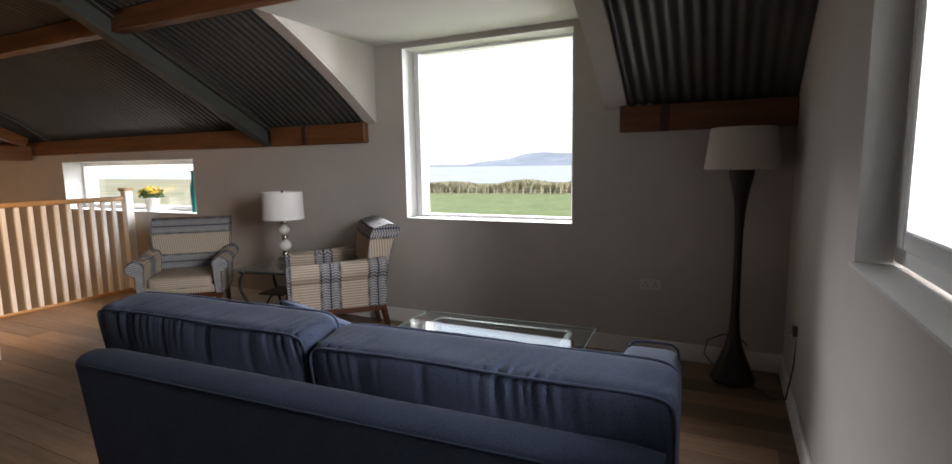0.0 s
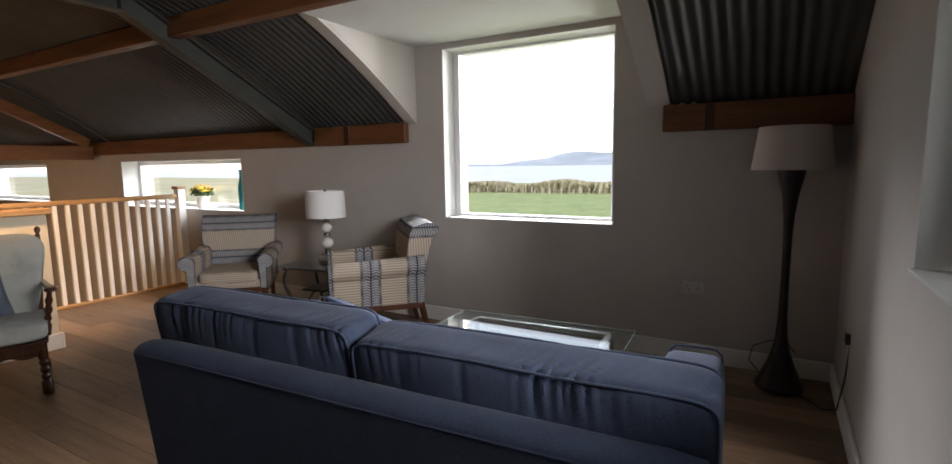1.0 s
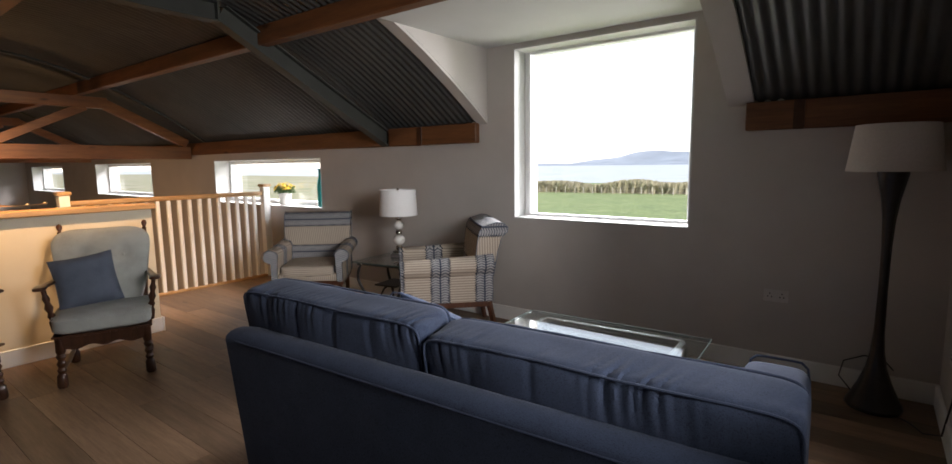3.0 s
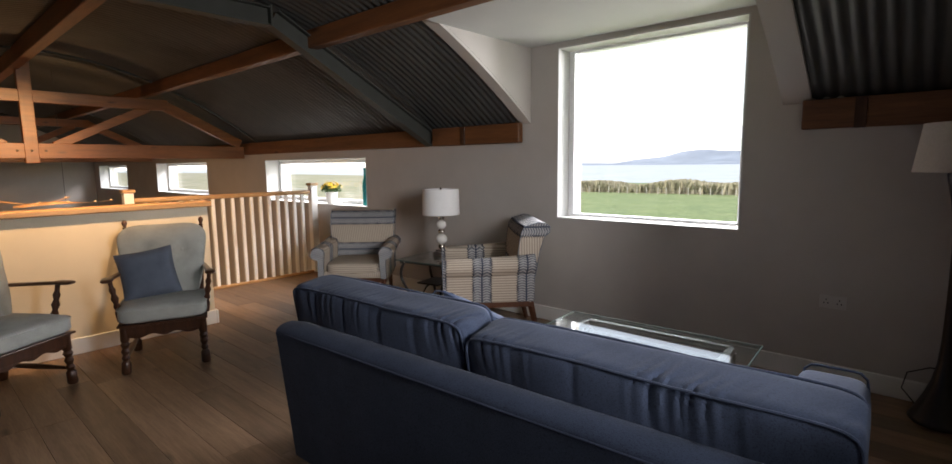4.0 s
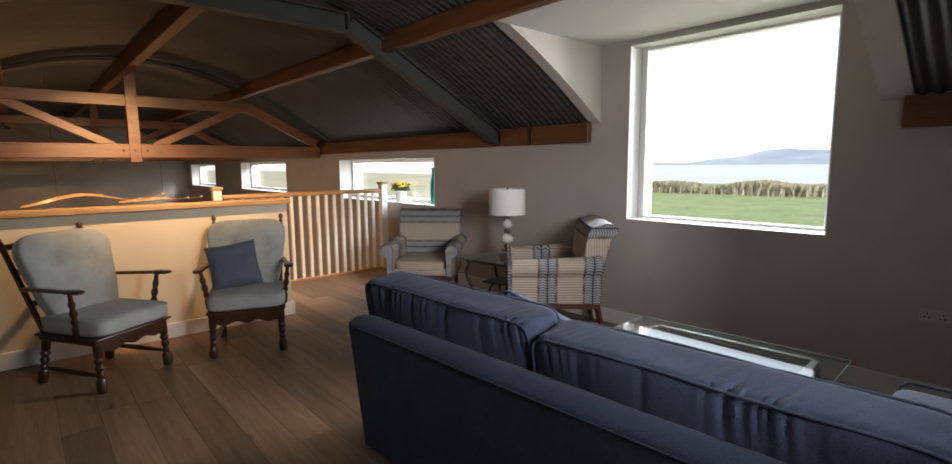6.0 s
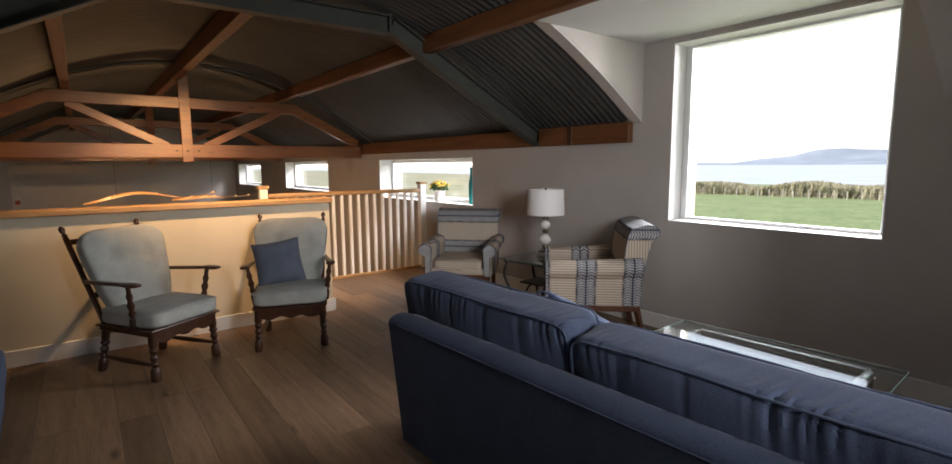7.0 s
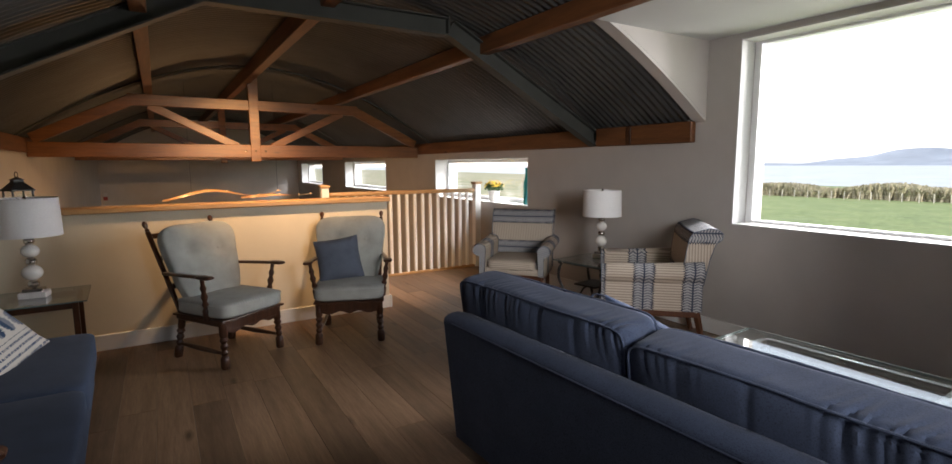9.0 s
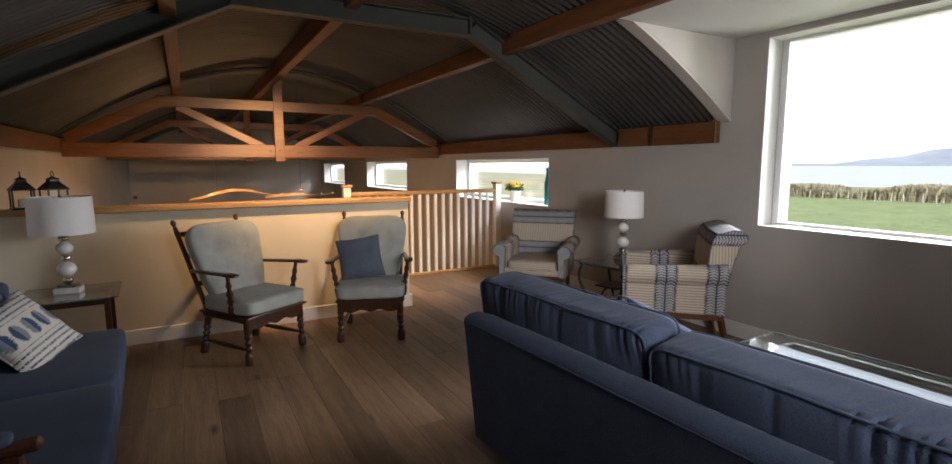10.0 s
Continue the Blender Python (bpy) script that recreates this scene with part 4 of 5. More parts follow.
def armchair(m, label, drop=0.0, lean=0.0):
    c = thing("armchair", m, label, "armchair", "patterned armchairs")
    hw = 0.345
    part("seat_base", B((-0.29, -0.33, 0.31), (0.29, 0.26, 0.385), 0.02, 2), IKAT_Z, c)
    part("seat_cushion", pad(0.54, 0.58, 0.11, 7, 0.012, 12, 0.003, 1.0, Matrix.Translation((0, -0.06, 0.412))), IKAT_X, c, "patterned cloth seat cushion")
    for k in (-1, 1):
        # arm: a panel topped by a rolled pad that rises to the back
        prof = []
        for i in range(15):
            a = math.pi * 1.25 * i / 14 - 0.55
            prof.append((k * (0.335 + 0.075 * math.cos(a)), 0.575 + 0.062 * math.sin(a)))
        ring = [(k * 0.345, 0.31), (k * 0.345, 0.50)] + prof + [(k * 0.275, 0.31)]
        bm = bmesh.new()
        rows = []
        for j in range(13):
            t = j / 12
            y = -0.36 + 0.68 * t
            fl = 0.0 if j else 0.012
            rows.append([bm.verts.new((x - math.copysign(fl, x - k * 0.315), y, z + 0.03 * t * t * (z - 0.31) / 0.31 - (0.012 if j == 0 and z > .5 else 0))) for x, z in ring])
        for a, b in zip(rows, rows[1:]):
            for i in range(len(ring)):
                bm.faces.new((a[i], a[(i + 1) % len(ring)], b[(i + 1) % len(ring)], b[i]))
        bm.faces.new(rows[0][::-1])
        bm.faces.new(rows[-1])
        bmesh.ops.recalc_face_normals(bm, faces=bm.faces[:])
        arm = part("arm", bm, IKAT_Y, c, "rolled patterned cloth arm")
        bm = bmesh.new()
        tube(bm, [(x, -0.362, z - 0.006) for x, z in ring[1:-1]], 0.003, 6)
        part("piping", bm, BLUECLOTH, arm)
        part("front_leg", line_between((k * 0.305, -0.315, 0), (k * 0.30, -0.30, 0.318), [(0.019, 0), (0.027, 1)], 4), MAHOG, c, smooth=False)
        part("back_leg", line_between((k * 0.28, 0.36, 0), (k * 0.28, 0.29, 0.318), [(0.018, 0), (0.026, 1)], 4), MAHOG, c, smooth=False)
        part("side_rail", B((k * 0.315 - 0.018, -0.31, 0.265), (k * 0.315 + 0.018, 0.30, 0.312), 0.004), MAHOG, c, smooth=False)
    part("front_rail", B((-0.30, -0.32, 0.265), (0.30, -0.29, 0.312), 0.004), MAHOG, c, smooth=False)
    # scrolled back
    side = [(0.20, 0.36), (0.235, 0.60), (0.255, 0.78), (0.27, 0.87), (0.295, 0.915), (0.355, 0.948), (0.41, 0.94), (0.445, 0.905), (0.44, 0.865), (0.40, 0.83), (0.365, 0.70), (0.335, 0.50), (0.30, 0.30)]
    side = [(y - lean * (1 if y < 0.3 else 0.2), z - drop * max(0.0, z - 0.5) / 0.45) for y, z in side]
    bm = bmesh.new()
    rows = []
    for i in range(15):
        u = -1 + 2 * i / 14
        hwid = 0.335
        rows.append([bm.verts.new((u * (hwid + 0.02 * max(0, (z - 0.5))), y - 0.010 * (1 - u * u) * (1 if y < 0.3 else 0), z)) for y, z in side])
    for a, b in zip(rows, rows[1:]):
        for j in range(len(side) - 1):
            bm.faces.new((a[j], b[j], b[j + 1], a[j + 1]))
    bm.faces.new(rows[0])
    bm.faces.new(rows[-1][::-1])
    bmesh.ops.recalc_face_normals(bm, faces=bm.faces[:])
    back = part("backrest", bm, IKAT_Z, c, "scrolled patterned cloth backrest")
    for k in (-1, 1):
        bm = bmesh.new()
        tube(bm, [(k * (0.337 + 0.02 * max(0, z - 0.5)), y, z) for y, z in side[1:-1]], 0.003, 6)
        part("piping", bm, BLUECLOTH, back)
    return c


armchair(placed(-4.43, 3.50, 0, 0, 0, 40) @ Matrix.Scale(1.01, 4), "cream and blue patterned armchair on dark legs beside a lamp table")
armchair(placed(-2.74, 3.56, 0, 0, 0, -47) @ Matrix.Scale(1.09, 4), "cream and blue patterned armchair turned away from the window", 0.05, 0.05)


def table_lamp(m, label):
    t = thing("table_lamp", m, label, "lamp", "ball stacked table lamps")
    part("foot", B((-0.075, -0.055, 0), (0.075, 0.055, 0.04), 0.004), MARBLE, t, "pale marble foot", smooth=False)
    part("plinth", B((-0.055, -0.04, 0.04), (0.055, 0.04, 0.062), 0.003), CHROME, t, smooth=False)
    z = 0.062
    for r, mat, nm in ((0.034, CHROME, "metal_ball"), (0.058, CERAMIC, "white_ball"), (0.033, CHROME, "metal_ball"), (0.050, CERAMIC, "white_ball"), (0.031, CHROME, "metal_ball")):
        sq = 0.86
        part(nm, lathe(bmesh.new(), [(max(0.002, r * math.sin(math.pi * i / 12)), r * sq * (1 - math.cos(math.pi * i / 12))) for i in range(13)], 24, (0, 0, z)), mat, t)
        z += 2 * r * sq - 0.003
    part("neck", lathe(bmesh.new(), [(0.009, 0), (0.009, 0.20)], 10, (0, 0, z)), CHROME, t)
    z0 = z + 0.01
    r, h = 0.185, 0.25
    sh = part("shade", lathe(bmesh.new(), [(r, 0), (r * 0.97, h), (r * 0.97 - 0.003, h), (r - 0.003, 0), (r, 0)], 40, (0, 0, z0)), SHADE, t, "white drum shade, unlit")
    bm = bmesh.new()
    for k in range(3):
        a = k * 2.094
        tube(bm, [(0, 0, z0 + h - 0.02), (r * 0.96 * math.cos(a), r * 0.96 * math.sin(a), z0 + h - 0.008)], 0.002, 5)
    part("shade_ring", bm, CHROME, sh)
    part("finial", lathe(bmesh.new(), [(0.006, 0), (0.012, 0.012), (0.005, 0.022), (0, 0.03)], 12, (0, 0, z0 + h - 0.012)), CHROME, t)
    return t


def lamp_table(m, w, d, h, label, scroll=True):
    t = thing("lamp_table", m, label, "side table", "glass lamp tables")
    top = part("glass_top", B((-w / 2, -d / 2, h - 0.01), (w / 2, d / 2, h), 0.002), TOPGLASS, t, "clear glass top", smooth=False)
    for k in (-1, 1):
        part("glass_edge", B((-w / 2, k * d / 2 - 0.0015, h - 0.009), (w / 2, k * d / 2 + 0.0015, h - 0.001)), GLASSEDGE, top, smooth=False)
        part("glass_edge", B((k * w / 2 - 0.0015, -d / 2, h - 0.009), (k * w / 2 + 0.0015, d / 2, h - 0.001)), GLASSEDGE, top, smooth=False)
    iw, idp = w / 2 - 0.07, d / 2 - 0.07
    for sx in (-1, 1):
        for sy in (-1, 1):
            if scroll:
                pts = []
                for i in range(17):
                    t_ = i / 16
                    o = 0.045 * math.sin(t_ * math.pi * 2.0)
                    pts.append((sx * (iw + o), sy * (idp + o * 0.4), (h - 0.012) * (1 - t_)))
                pts = [(sx * (iw + 0.05), sy * idp, h - 0.045), (sx * (iw + 0.06), sy * idp, h - 0.018)] + pts[1:]
                part("leg", tube(bmesh.new(), pts, 0.014, 8), BLACK, t)
            else:
                part("leg", B((sx * iw - 0.018, sy * idp - 0.018, 0), (sx * iw + 0.018, sy * idp + 0.018, h - 0.012), 0.004), DARKWOOD, t, smooth=False)
    for z in (0.10, h - 0.03) if scroll else (h - 0.04, 0.14):
        th = 0.010 if scroll else 0.022
        for k in (-1, 1):
            part("rail", B((-iw, k * idp - 0.008, z - th), (iw, k * idp + 0.008, z + th), 0.003), BLACK if scroll else DARKWOOD, t, smooth=False)
            part("rail", B((k * iw - 0.008, -idp + 0.008, z - th), (k * iw + 0.008, idp - 0.008, z + th), 0.003), BLACK if scroll else DARKWOOD, t, smooth=False)
    if scroll:
        for sx in (-1, 1):
            part("brace", tube(bmesh.new(), [(sx * iw, 0, 0.10), (sx * iw * 0.6, 0, 0.24), (sx * iw * 0.2, 0, 0.30)], 0.009, 8), BLACK, t)
        part("shelf", B((-iw * 0.6, -idp * 0.7, 0.30), (iw * 0.6, idp * 0.7, 0.315), 0.004), BLACK, t, smooth=False)
    return t


lamp_table(placed(-3.47, 3.68, 0, 0, 0, 6), 0.56, 0.56, 0.545, "black scrolled iron lamp table with a glass top between armchairs")
table_lamp(placed(-3.50, 3.80, 0.546, 0, 0, 20), "white ball table lamp with a drum shade between the armchairs")
lamp_table(placed(-4.67, -0.585, 0), 0.57, 0.58, 0.55, "dark wooden lamp table with a glass top by the low wall", False)
table_lamp(placed(-4.69, -0.60, 0.551, 0, 0, 80) @ Matrix.Scale(1.05, 4), "white ball table lamp with a drum shade by the low wall")


def coffee_table():
    x0, x1, y0, y1, h = -1.57, -0.486, 2.366, 2.954, 0.50
    t = thing("coffee_table", placed((x0 + x1) / 2, (y0 + y1) / 2, 0), "low coffee table with a large glass top and black frame", "coffee table")
    w, d = x1 - x0, y1 - y0
    top = part("glass_top", B((-w / 2, -d / 2, h - 0.012), (w / 2, d / 2, h), 0.003, 2), TOPGLASS, t, "thick clear glass top", smooth=False)
    for k in (-1, 1):
        part("glass_edge", B((-w / 2, k * d / 2 - 0.002, h - 0.011), (w / 2, k * d / 2 + 0.002, h - 0.001)), GLASSEDGE, top, smooth=False)
        part("glass_edge", B((k * w / 2 - 0.002, -d / 2, h - 0.011), (k * w / 2 + 0.002, d / 2, h - 0.001)), GLASSEDGE, top, smooth=False)
    iw, idp = w / 2 - 0.13, d / 2 - 0.055
    for k in (-1, 1):
        part("long_rail", B((-iw, k * idp - 0.018, h - 0.05), (iw, k * idp + 0.018, h - 0.016), 0.003), BLACK, t, smooth=False)
        part("short_rail", B((k * iw - 0.018, -idp + 0.018, h - 0.05), (k * iw + 0.018, idp - 0.018, h - 0.016), 0.003), BLACK, t, smooth=False)
        for j in (-1, 1):
            part("leg", B((k * iw - 0.02, j * idp - 0.02, 0), (k * iw + 0.02, j * idp + 0.02, h - 0.05), 0.003), BLACK, t, smooth=False)
    part("shelf", B((-iw + 0.02, -idp + 0.02, 0.13), (iw - 0.02, idp - 0.02, 0.145), 0.003), DARKWOOD, t, smooth=False)


coffee_table()
pillow("throw_pillow", placed(-1.43, 1.80, 0.68, 118) @ pose(0, 0, 0, 0, 0, -20), 0.36, fabric("blue_pillow_cloth", (0.066, 0.088, 0.145), var=0.3), "slate blue pillow leaning on the blue sofa back cushion")
pillow("throw_pillow", placed(-1.83, 1.85, 0.60, 105) @ pose(0, 0, 0, 0, 0, 25), 0.32, PRINT, "white and blue printed pillow on the blue sofa seat")


def floor_lamp():
    t = thing("floor_lamp", placed(0.268, 3.74, 0), "tall dark bronze floor lamp with a cream tapered shade", "floor lamp")
    prof = [(0.135, 0), (0.14, 0.012), (0.135, 0.03), (0.115, 0.07), (0.08, 0.15), (0.05, 0.24), (0.034, 0.33), (0.026, 0.45), (0.022, 0.70), (0.023, 0.95), (0.03, 1.10), (0.045, 1.22), (0.064, 1.31), (0.074, 1.36), (0.073, 1.372), (0.05, 1.378)]
    bm = lathe(bmesh.new(), prof, 28)
    for v in bm.verts:
        a = math.atan2(v.co.y, v.co.x)
        r = Vector((v.co.x, v.co.y)).length
        v.co.x += 0.002 * math.cos(9 * a + 2 * v.co.z)
    part("stem", bm, BRONZE, t, "dark waisted bronze stem")
    part("neck", lathe(bmesh.new(), [(0.012, 1.40), (0.012, 1.62)], 10), BRONZE, t)
    part("shade", lathe(bmesh.new(), [(0.22, 0), (0.187, 0.255), (0.184, 0.255), (0.217, 0), (0.22, 0)], 48, (0, 0, 1.375)), SHADE_CREAM, t, "cream tapered linen shade, unlit")
    part("cord", tube(bmesh.new(), [(0.10, -0.09, 0.008), (0.16, -0.16, 0.006), (0.20, -0.26, 0.008), (0.26, -0.34, 0.05), (0.28, -0.38, 0.25), (0.288, -0.402, 0.44)], 0.0045, 8), BLACK, t)
    part("cord_loop", tube(bmesh.new(), [(-0.09, 0.10, 0.02), (-0.17, 0.16, 0.10), (-0.15, 0.19, 0.19), (-0.05, 0.21, 0.235), (0.04, 0.20, 0.24), (0.09, 0.12, 0.20)], 0.004, 8), BLACK, t)
    part("plug", B((0.262, -0.43, 0.455), (0.298, -0.385, 0.51), 0.006, 2), BLACK, t)


floor_lamp()


def socket(m, w, label):
    s = thing("wall_socket", m, label, "socket")
    part("plate", B((-w / 2, -0.010, -0.043), (w / 2, 0, 0.043), 0.004, 2), SOCKET, s)
    for k in ((-0.036, 0.036) if w > 0.1 else (0.0,)):
        for dx, dz in ((0, 0.014), (-0.011, -0.008), (0.011, -0.008)):
            part("slot", B((k + dx - 0.003, -0.0115, dz - 0.005), (k + dx + 0.003, -0.0095, dz + 0.005)), DARK_HOLE, s, smooth=False)
        part("switch", B((k - 0.006, -0.014, 0.022), (k + 0.006, -0.009, 0.036), 0.001), SOCKET, s, smooth=False)


socket(pose(-0.472, N - 0.0005, 0.538), 0.146, "white double wall socket on the taupe wall")
socket(pose(EAST - 0.0005, 3.53, 0.43, 0, 0, -90), 0.086, "white single wall socket with a black plug")


def plant():
    p = thing("potted_flowers", pose(-6.31, N + 0.10, 0.933), "yellow flowers in a white pot on the window sill", "plant")
    part("pot", lathe(bmesh.new(), [(0.062, 0), (0.068, 0.01), (0.080, 0.13), (0.086, 0.135), (0.086, 0.15), (0.076, 0.15), (0.07, 0.12), (0.0, 0.118)], 28), CERAMIC, p, "white glazed pot")
    r = random.Random(3)
    verts, faces = [], []
    for k in range(240):
        a, e = r.uniform(0, 6.28), r.uniform(0.1, 1.4)
        rad = r.uniform(0.05, 0.13)
        c = Vector((math.cos(a) * rad * 1.1, math.sin(a) * rad, 0.15 + rad * math.sin(e) * 0.85))
        u = Vector((r.uniform(-1, 1), r.uniform(-1, 1), r.uniform(-0.3, 1))).normalized()
        w = u.orthogonal().normalized()
        i = len(verts)
        verts += [c - u * 0.024, c + w * 0.010, c + u * 0.024, c - w * 0.010]
        faces.append((i, i + 1, i + 2, i + 3))
    me = bpy.data.meshes.new("foliage")
    me.from_pydata([tuple(v) for v in verts], [], faces)
    me.materials.append(plain("leaf_green", (0.05, 0.10, 0.03), 0.7, var=0.3, scale=30, bump_s=0))
    f = new("foliage", me)
    f.parent = p
    YEL = plain("yellow_petal", (0.75, 0.50, 0.02), 0.7, var=0.15, scale=40, bump_s=0)
    petal = bmesh.new()
    for k in range(14):
        a = k * 2.4
        rr = 0.004 + 0.0013 * k
        d = Vector((math.cos(a), math.sin(a), 0.5 - k * 0.03))
        w = Vector((-math.sin(a), math.cos(a), 0)) * 0.006
        q = d * rr
        vs = [petal.verts.new(q), petal.verts.new(q + d * 0.012 + w), petal.verts.new(q + d * 0.02), petal.verts.new(q + d * 0.012 - w)]
        petal.faces.new(vs)
    me = mesh_of("flower", petal, YEL)
    for k in range(34):
        a, e = r.uniform(0, 6.28), r.uniform(0.35, 1.5)
        rad = r.uniform(0.115, 0.15)
        o = new("flower", me)
        o.parent = p
        d = Vector((math.cos(a) * math.cos(e), math.sin(a) * math.cos(e), math.sin(e)))
        o.matrix_basis = Matrix.Translation((d.x * rad * 1.15, d.y * rad, 0.16 + d.z * rad * 0.95)) @ d.to_track_quat('Z', 'Y').to_matrix().to_4x4()


plant()

b_ = thing("glass_bottle", pose(-5.56, N + 0.12, 0.933), "tall teal glass bottle on the window sill", "bottle")
part("body", lathe(bmesh.new(), [(0.032, 0), (0.038, 0.01), (0.040, 0.25), (0.034, 0.31), (0.018, 0.37), (0.015, 0.46), (0.019, 0.465), (0.019, 0.48), (0.0, 0.48)], 24), plain("teal_glass", (0.03, 0.33, 0.32), 0.08, var=0.2, scale=15, bump_s=0), b_)


def bench():
    x0, x1, y0, y1 = -3.95, -1.95, -0.94, -0.24
    s = thing("daybed", placed((x0 + x1) / 2, (y0 + y1) / 2, 0), "low navy cloth sofa along the wall with a dark wooden arm", "sofa")
    w, d = x1 - x0, y1 - y0
    for k in (-1, 1):
        part("seat_cushion", pad(w / 2 - 0.003, d, 0.16, 12, 0.008, 16, 0.002, k, Matrix.Translation((k * w / 4, 0, 0.365))), NAVY, s, "navy cloth seat")
    bm = bmesh.new()
    beam(bm, (w / 2 - 0.11, -d / 2 + 0.03, 0.585), (w / 2 - 0.11, d / 2 - 0.15, 0.585), 0.065, 0.035, 0.012)
    arm = part("arm", bm, DARKWOOD, s, "dark polished wooden arm", smooth=False)
    part("arm_pad", pad(0.075, 0.42, 0.04, 5, 0.006, 8, 0, 0, Matrix.Translation((w / 2 - 0.11, -0.08, 0.62))), NAVY, arm)
    part("arm_post", B((w / 2 - 0.135, d / 2 - 0.26, 0.29), (w / 2 - 0.085, d / 2 - 0.20, 0.57), 0.008), DARKWOOD, s, smooth=False)
    part("base", B((-w / 2 + 0.03, -d / 2 + 0.03, 0.10), (w / 2 - 0.03, d / 2 - 0.03, 0.29), 0.015, 2), NAVY, s)
    for k in (-1, 1):
        part("back_cushion", pad(w / 2 - 0.01, 0.42, 0.15, 6, 0.02, 12, 0.004, k * 2, Matrix.Translation((k * w / 4, -d / 2 + 0.08, 0.62)) @ pose(0, 0, 0, 82, 0, 0)), NAVY, s)
        for j in (-1, 1):
            part("leg", lathe(bmesh.new(), [(0.018, 0), (0.024, 0.11)], 10, (k * (w / 2 - 0.1), j * (d / 2 - 0.09), 0)), DARKWOOD, s)
    return s


bench()
pillow("throw_pillow", placed(-3.47, -0.66, 0.60, 48, -14, 152), 0.40, PRINT, "white pillow printed with blue brush marks on the navy sofa")
pillow("throw_pillow", placed(-3.50, -0.80, 0.66, 70, 0, 165), 0.38, fabric("violet_stripe_cloth", (0.08, 0.075, 0.14)), "dusky violet striped pillow on the navy sofa")


def lantern(m, label):
    t = thing("candle_lantern", m, label, "lantern", "black lanterns on the oak cap")
    s = 0.062
    part("base", B((-s - .008, -s - .008, 0), (s + .008, s + .008, 0.014), 0.003), BLACK, t, smooth=False)
    for sx in (-1, 1):
        for sy in (-1, 1):
            part("corner_post", B((sx * s - 0.005, sy * s - 0.005, 0.014), (sx * s + 0.005, sy * s + 0.005, 0.145)), BLACK, t, smooth=False)
        g = part("pane", B((sx * s - 0.001, -s + 0.005, 0.014), (sx * s + 0.001, s - 0.005, 0.14)), GLASS, t, smooth=False)
        g2 = part("pane", B((-s + 0.005, sx * s - 0.001, 0.014), (s - 0.005, sx * s + 0.001, 0.14)), GLASS, t, smooth=False)
    part("roof", lathe(bmesh.new(), [(0.105, 0.14), (0.105, 0.148), (0.042, 0.205), (0.04, 0.22), (0.05, 0.222), (0.0, 0.245)], 4, (0, 0, 0), pose(0, 0, 0, 0, 0, 45)), BLACK, t, smooth=False)
    part("ring", tube(bmesh.new(), [(0.022 * math.cos(a), 0, 0.258 + 0.022 * math.sin(a)) for a in [k * 0.5236 for k in range(12)]], 0.003, 6, True), BLACK, t)
    part("candle", lathe(bmesh.new(), [(0.028, 0.014), (0.028, 0.075), (0.0, 0.078)], 16), CERAMIC, t)
    return t


lantern(pose(-5.05, -1.115, 1.141, 0, 0, 20), "black metal candle lantern with glass sides on the oak cap")
lantern(pose(-5.05, -0.925, 1.141, 0, 0, 35), "black metal candle lantern with glass sides on the oak cap")


# ---- stair rail ----
def stair_rail():
    x, ya, yb = -6.385, 1.68, 3.84
    r = thing("stair_rail", pose(x, 0, 0), "white painted stair rail with an oak handrail", "railing")
    for y in (ya, yb):
        post = part("newel_post", B((-0.045, y - 0.045, 0), (0.045, y + 0.045, 1.185), 0.004), WHITE, r, "square white newel post", smooth=False)
        part("newel_cap", B((-0.062, y - 0.062, 1.185), (0.062, y + 0.062, 1.222), 0.012, 3), OAK_CAP, post, "oak newel cap", smooth=False)
    part("handrail", B((-0.032, ya + 0.045, 1.075), (0.032, yb - 0.045, 1.128), 0.014, 3), OAK_CAP, r, "pale oak handrail")
    part("base_rail", B((-0.032, ya + 0.045, 0.0), (0.032, yb - 0.045, 0.03), 0.005), OAK_CAP, r, "oak base rail", smooth=False)
    n = 17
    me = mesh_of("baluster", B((-0.019, -0.019, 0.03), (0.019, 0.019, 1.076), 0.003), WHITE)
    for k in range(n):
        o = new("baluster", me)
        o.parent = r
        o.matrix_basis = Matrix.Translation((0, ya + 0.045 + (yb - ya - 0.09) * (k + 1) / (n + 1), 0))


stair_rail()


# ---- hall beyond ----
GLOWWOOD = glow("lit_bent_wood", (1.0, 0.55, 0.22), 0.5, (0.5, 0.3, 0.12))


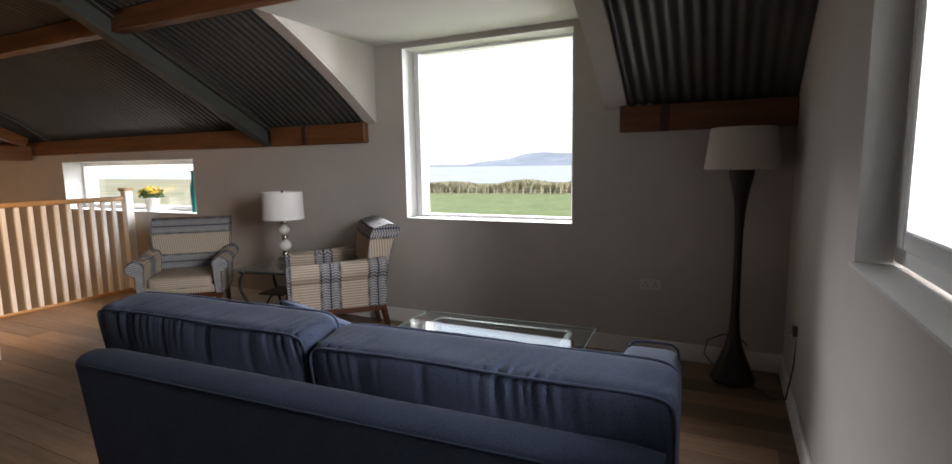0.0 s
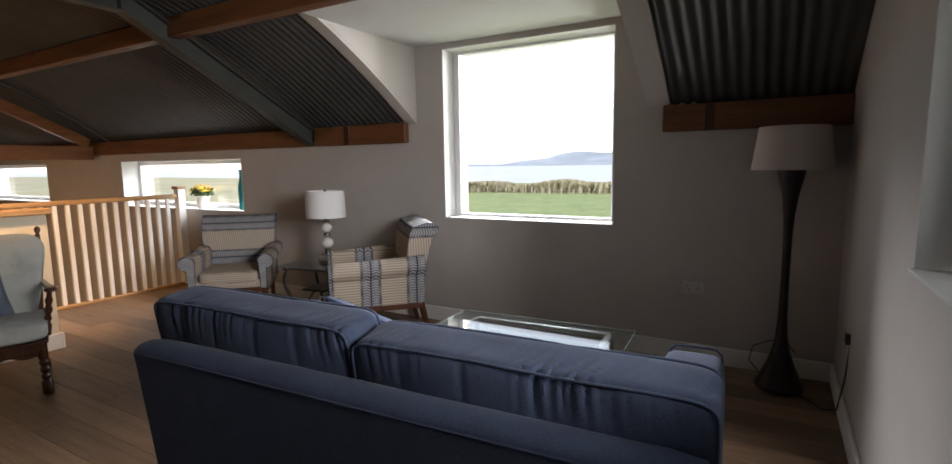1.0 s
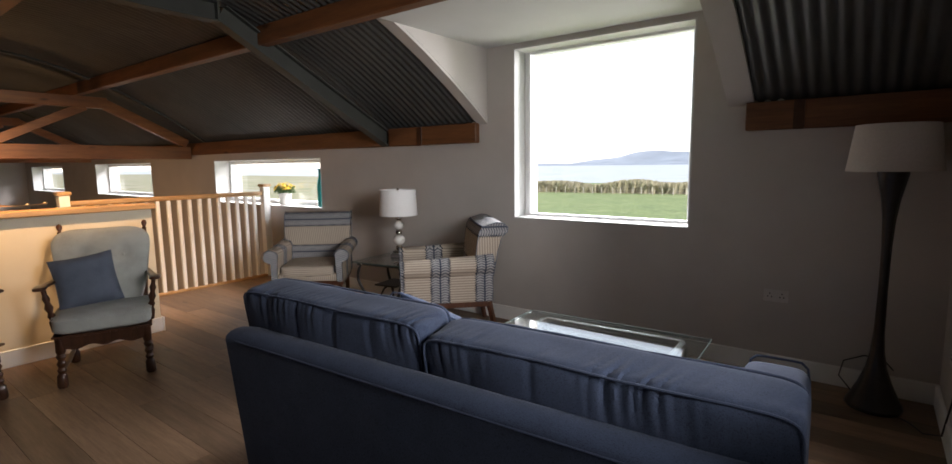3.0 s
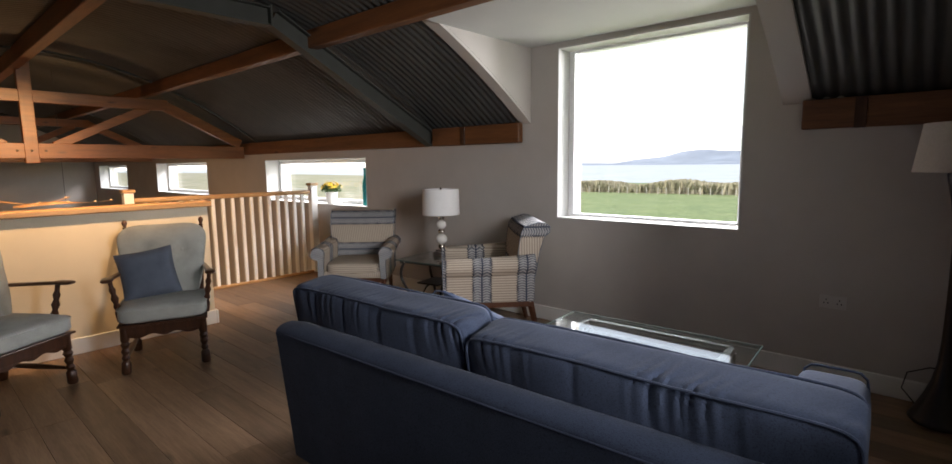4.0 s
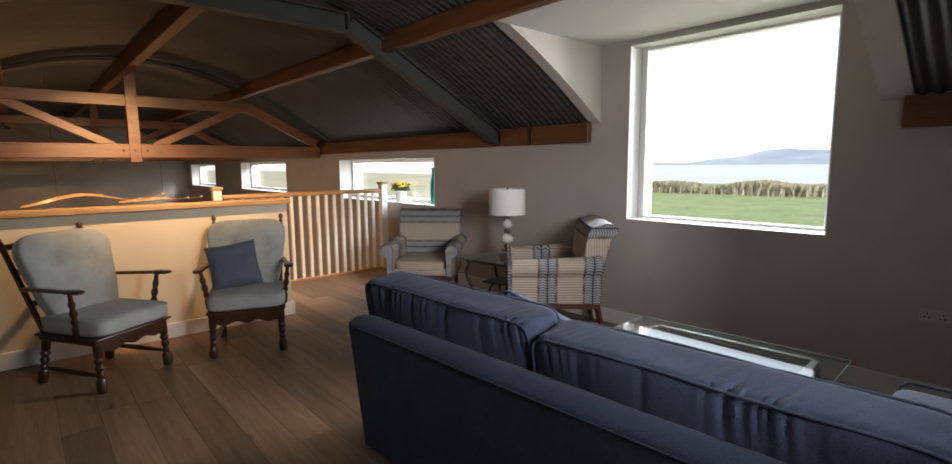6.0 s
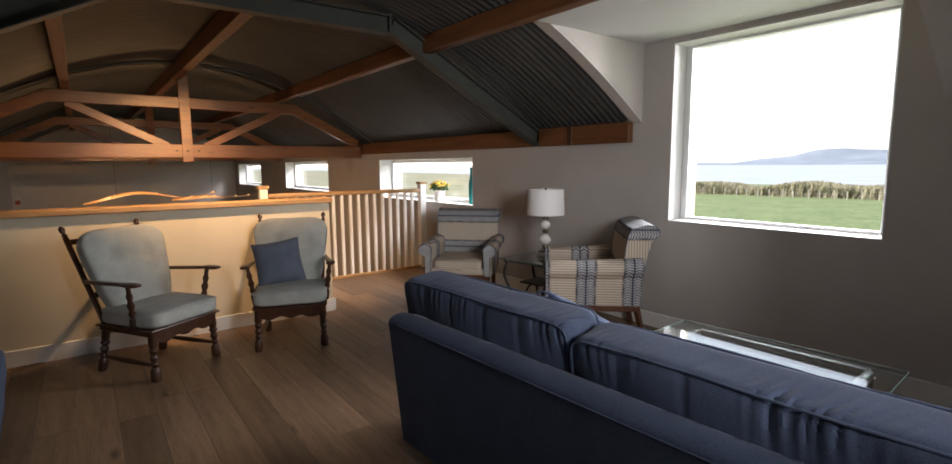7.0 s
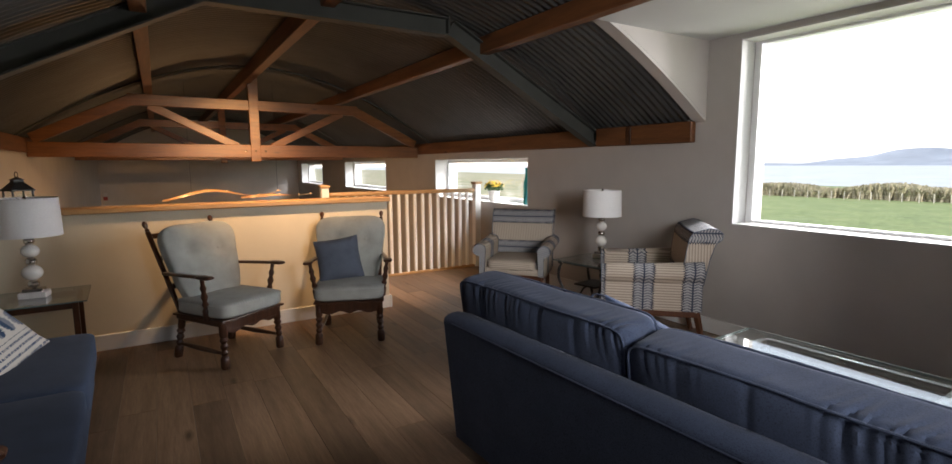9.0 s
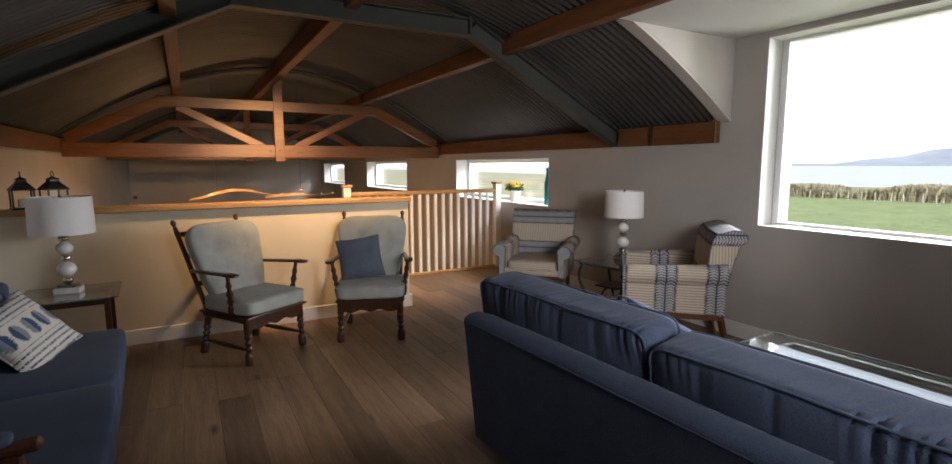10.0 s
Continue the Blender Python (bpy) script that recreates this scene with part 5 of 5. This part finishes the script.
def pendant():
    t = thing("pendant_lamp", placed(-9.3, 0.4, 0), "wavy strip of bent pale wood hanging as a lit pendant lamp", "pendant lamp")
    for y0, ln, amp, zz, dx in ((0.05, 1.75, 0.06, 0.985, 0.0), (1.15, 1.15, 0.012, 0.955, 0.10)):
        def wave(u):
            return zz + amp * math.sin(u * 7.5 - 1.2) + amp * 0.9 * u
        bm = bmesh.new()
        rows = []
        for i in range(49):
            u = i / 48
            tw = 0.55 + 0.5 * math.sin(u * 6)
            d = Vector((math.cos(tw) * 0.035, 0, math.sin(tw) * 0.026))
            c = Vector((dx, y0 + u * ln, wave(u)))
            e = Vector((0, 0, 0.006))
            rows.append([bm.verts.new(c - d), bm.verts.new(c + d), bm.verts.new(c + d + e), bm.verts.new(c - d + e)])
        for a, b in zip(rows, rows[1:]):
            for j in range(4):
                bm.faces.new((a[j], a[(j + 1) % 4], b[(j + 1) % 4], b[j]))
        bm.faces.new(rows[0])
        bm.faces.new(rows[-1][::-1])
        bmesh.ops.recalc_face_normals(bm, faces=bm.faces[:])
        strip = part("strip", bm, OAK_CAP, t, "bent strip of pale wood")
        # glowing beads stand in for the highlights along the strip
        for u in (0.22, 0.52, 0.80, 0.97):
            part("glimmer_bead", lathe(bmesh.new(), [(0.0, 0), (0.012, 0.004), (0.016, 0.012), (0.0, 0.018)], 10, (dx + 0.03, y0 + u * ln, wave(u) + 0.012)), GLOWWOOD, strip, "glowing bead standing in for a glimmer on the wood")
    for y in (0.45, 1.75):
        part("cable", tube(bmesh.new(), [(0, y, 1.0), (0, y, roof_z(y - 0.06) + 0.01)], 0.003, 5), BLACK, t)


pendant()
al = thing("alarm_box", pose(WEST + 0.02, -1.36, 0.55), "small red and white alarm box on the far wall", "alarm")
part("case", B((0, -0.05, -0.05), (0.04, 0.05, 0.05), 0.006), plain("red_plastic", (0.35, 0.05, 0.03), 0.4), al)
part("cover", B((0, -0.05, 0.07), (0.04, 0.05, 0.16), 0.006), SOCKET, al)


# lamp bodies added out of sight, where the added spots shine from
def spot(y):
    s = thing("unseen_spot_lamp", pose(XS - 0.09, y, 2.665), "small grey spot lamp, added unseen behind the steel frame", "spot lamp", "spot lamps on the steel")
    part("can", line_between((0, 0, 0), (-0.09, 0, -0.06), [(0.03, 0), (0.034, 0.1), (0.036, 0.85), (0.03, 0.9)], 16), STEEL, s)
    part("stem", tube(bmesh.new(), [(-0.02, 0, 0.0), (-0.02, 0, 0.03), (0.085, 0, 0.03)], 0.008, 8), STEEL, s)


for y in (0.75, 1.25, 1.85):
    spot(y)


# ---- floorboards ----
def floorboards():
    r = random.Random(11)
    parent = bpy.data.objects["floor"]
    width, gap, th = 0.19, 0.0010, 0.022
    lengths = (1.1, 1.5, 1.9, 2.2)
    meshes = {}
    y = S_ + 0.002
    while y < N - 0.01:
        w = min(width, N - y)
        x = -6.45 - r.uniform(0, 1.6)
        while x < EAST:
            ln = r.choice(lengths)
            a, b = max(x, -6.45), min(x + ln, EAST)
            if b - a > 0.03:
                if (a, b) == (x, x + ln) and w == width:
                    key = ln
                else:
                    key = (round(b - a, 3), round(w, 3))
                if key not in meshes:
                    bm = B((0, 0, -th), (b - a - gap, w - gap, 0), 0.0012)
                    meshes[key] = mesh_of("plank", bm, PLANK)
                o = new("plank", meshes[key])
                o.parent = parent
                o.matrix_basis = Matrix.Translation((a, y, 0.0))
            x += ln
        y += w


floorboards()
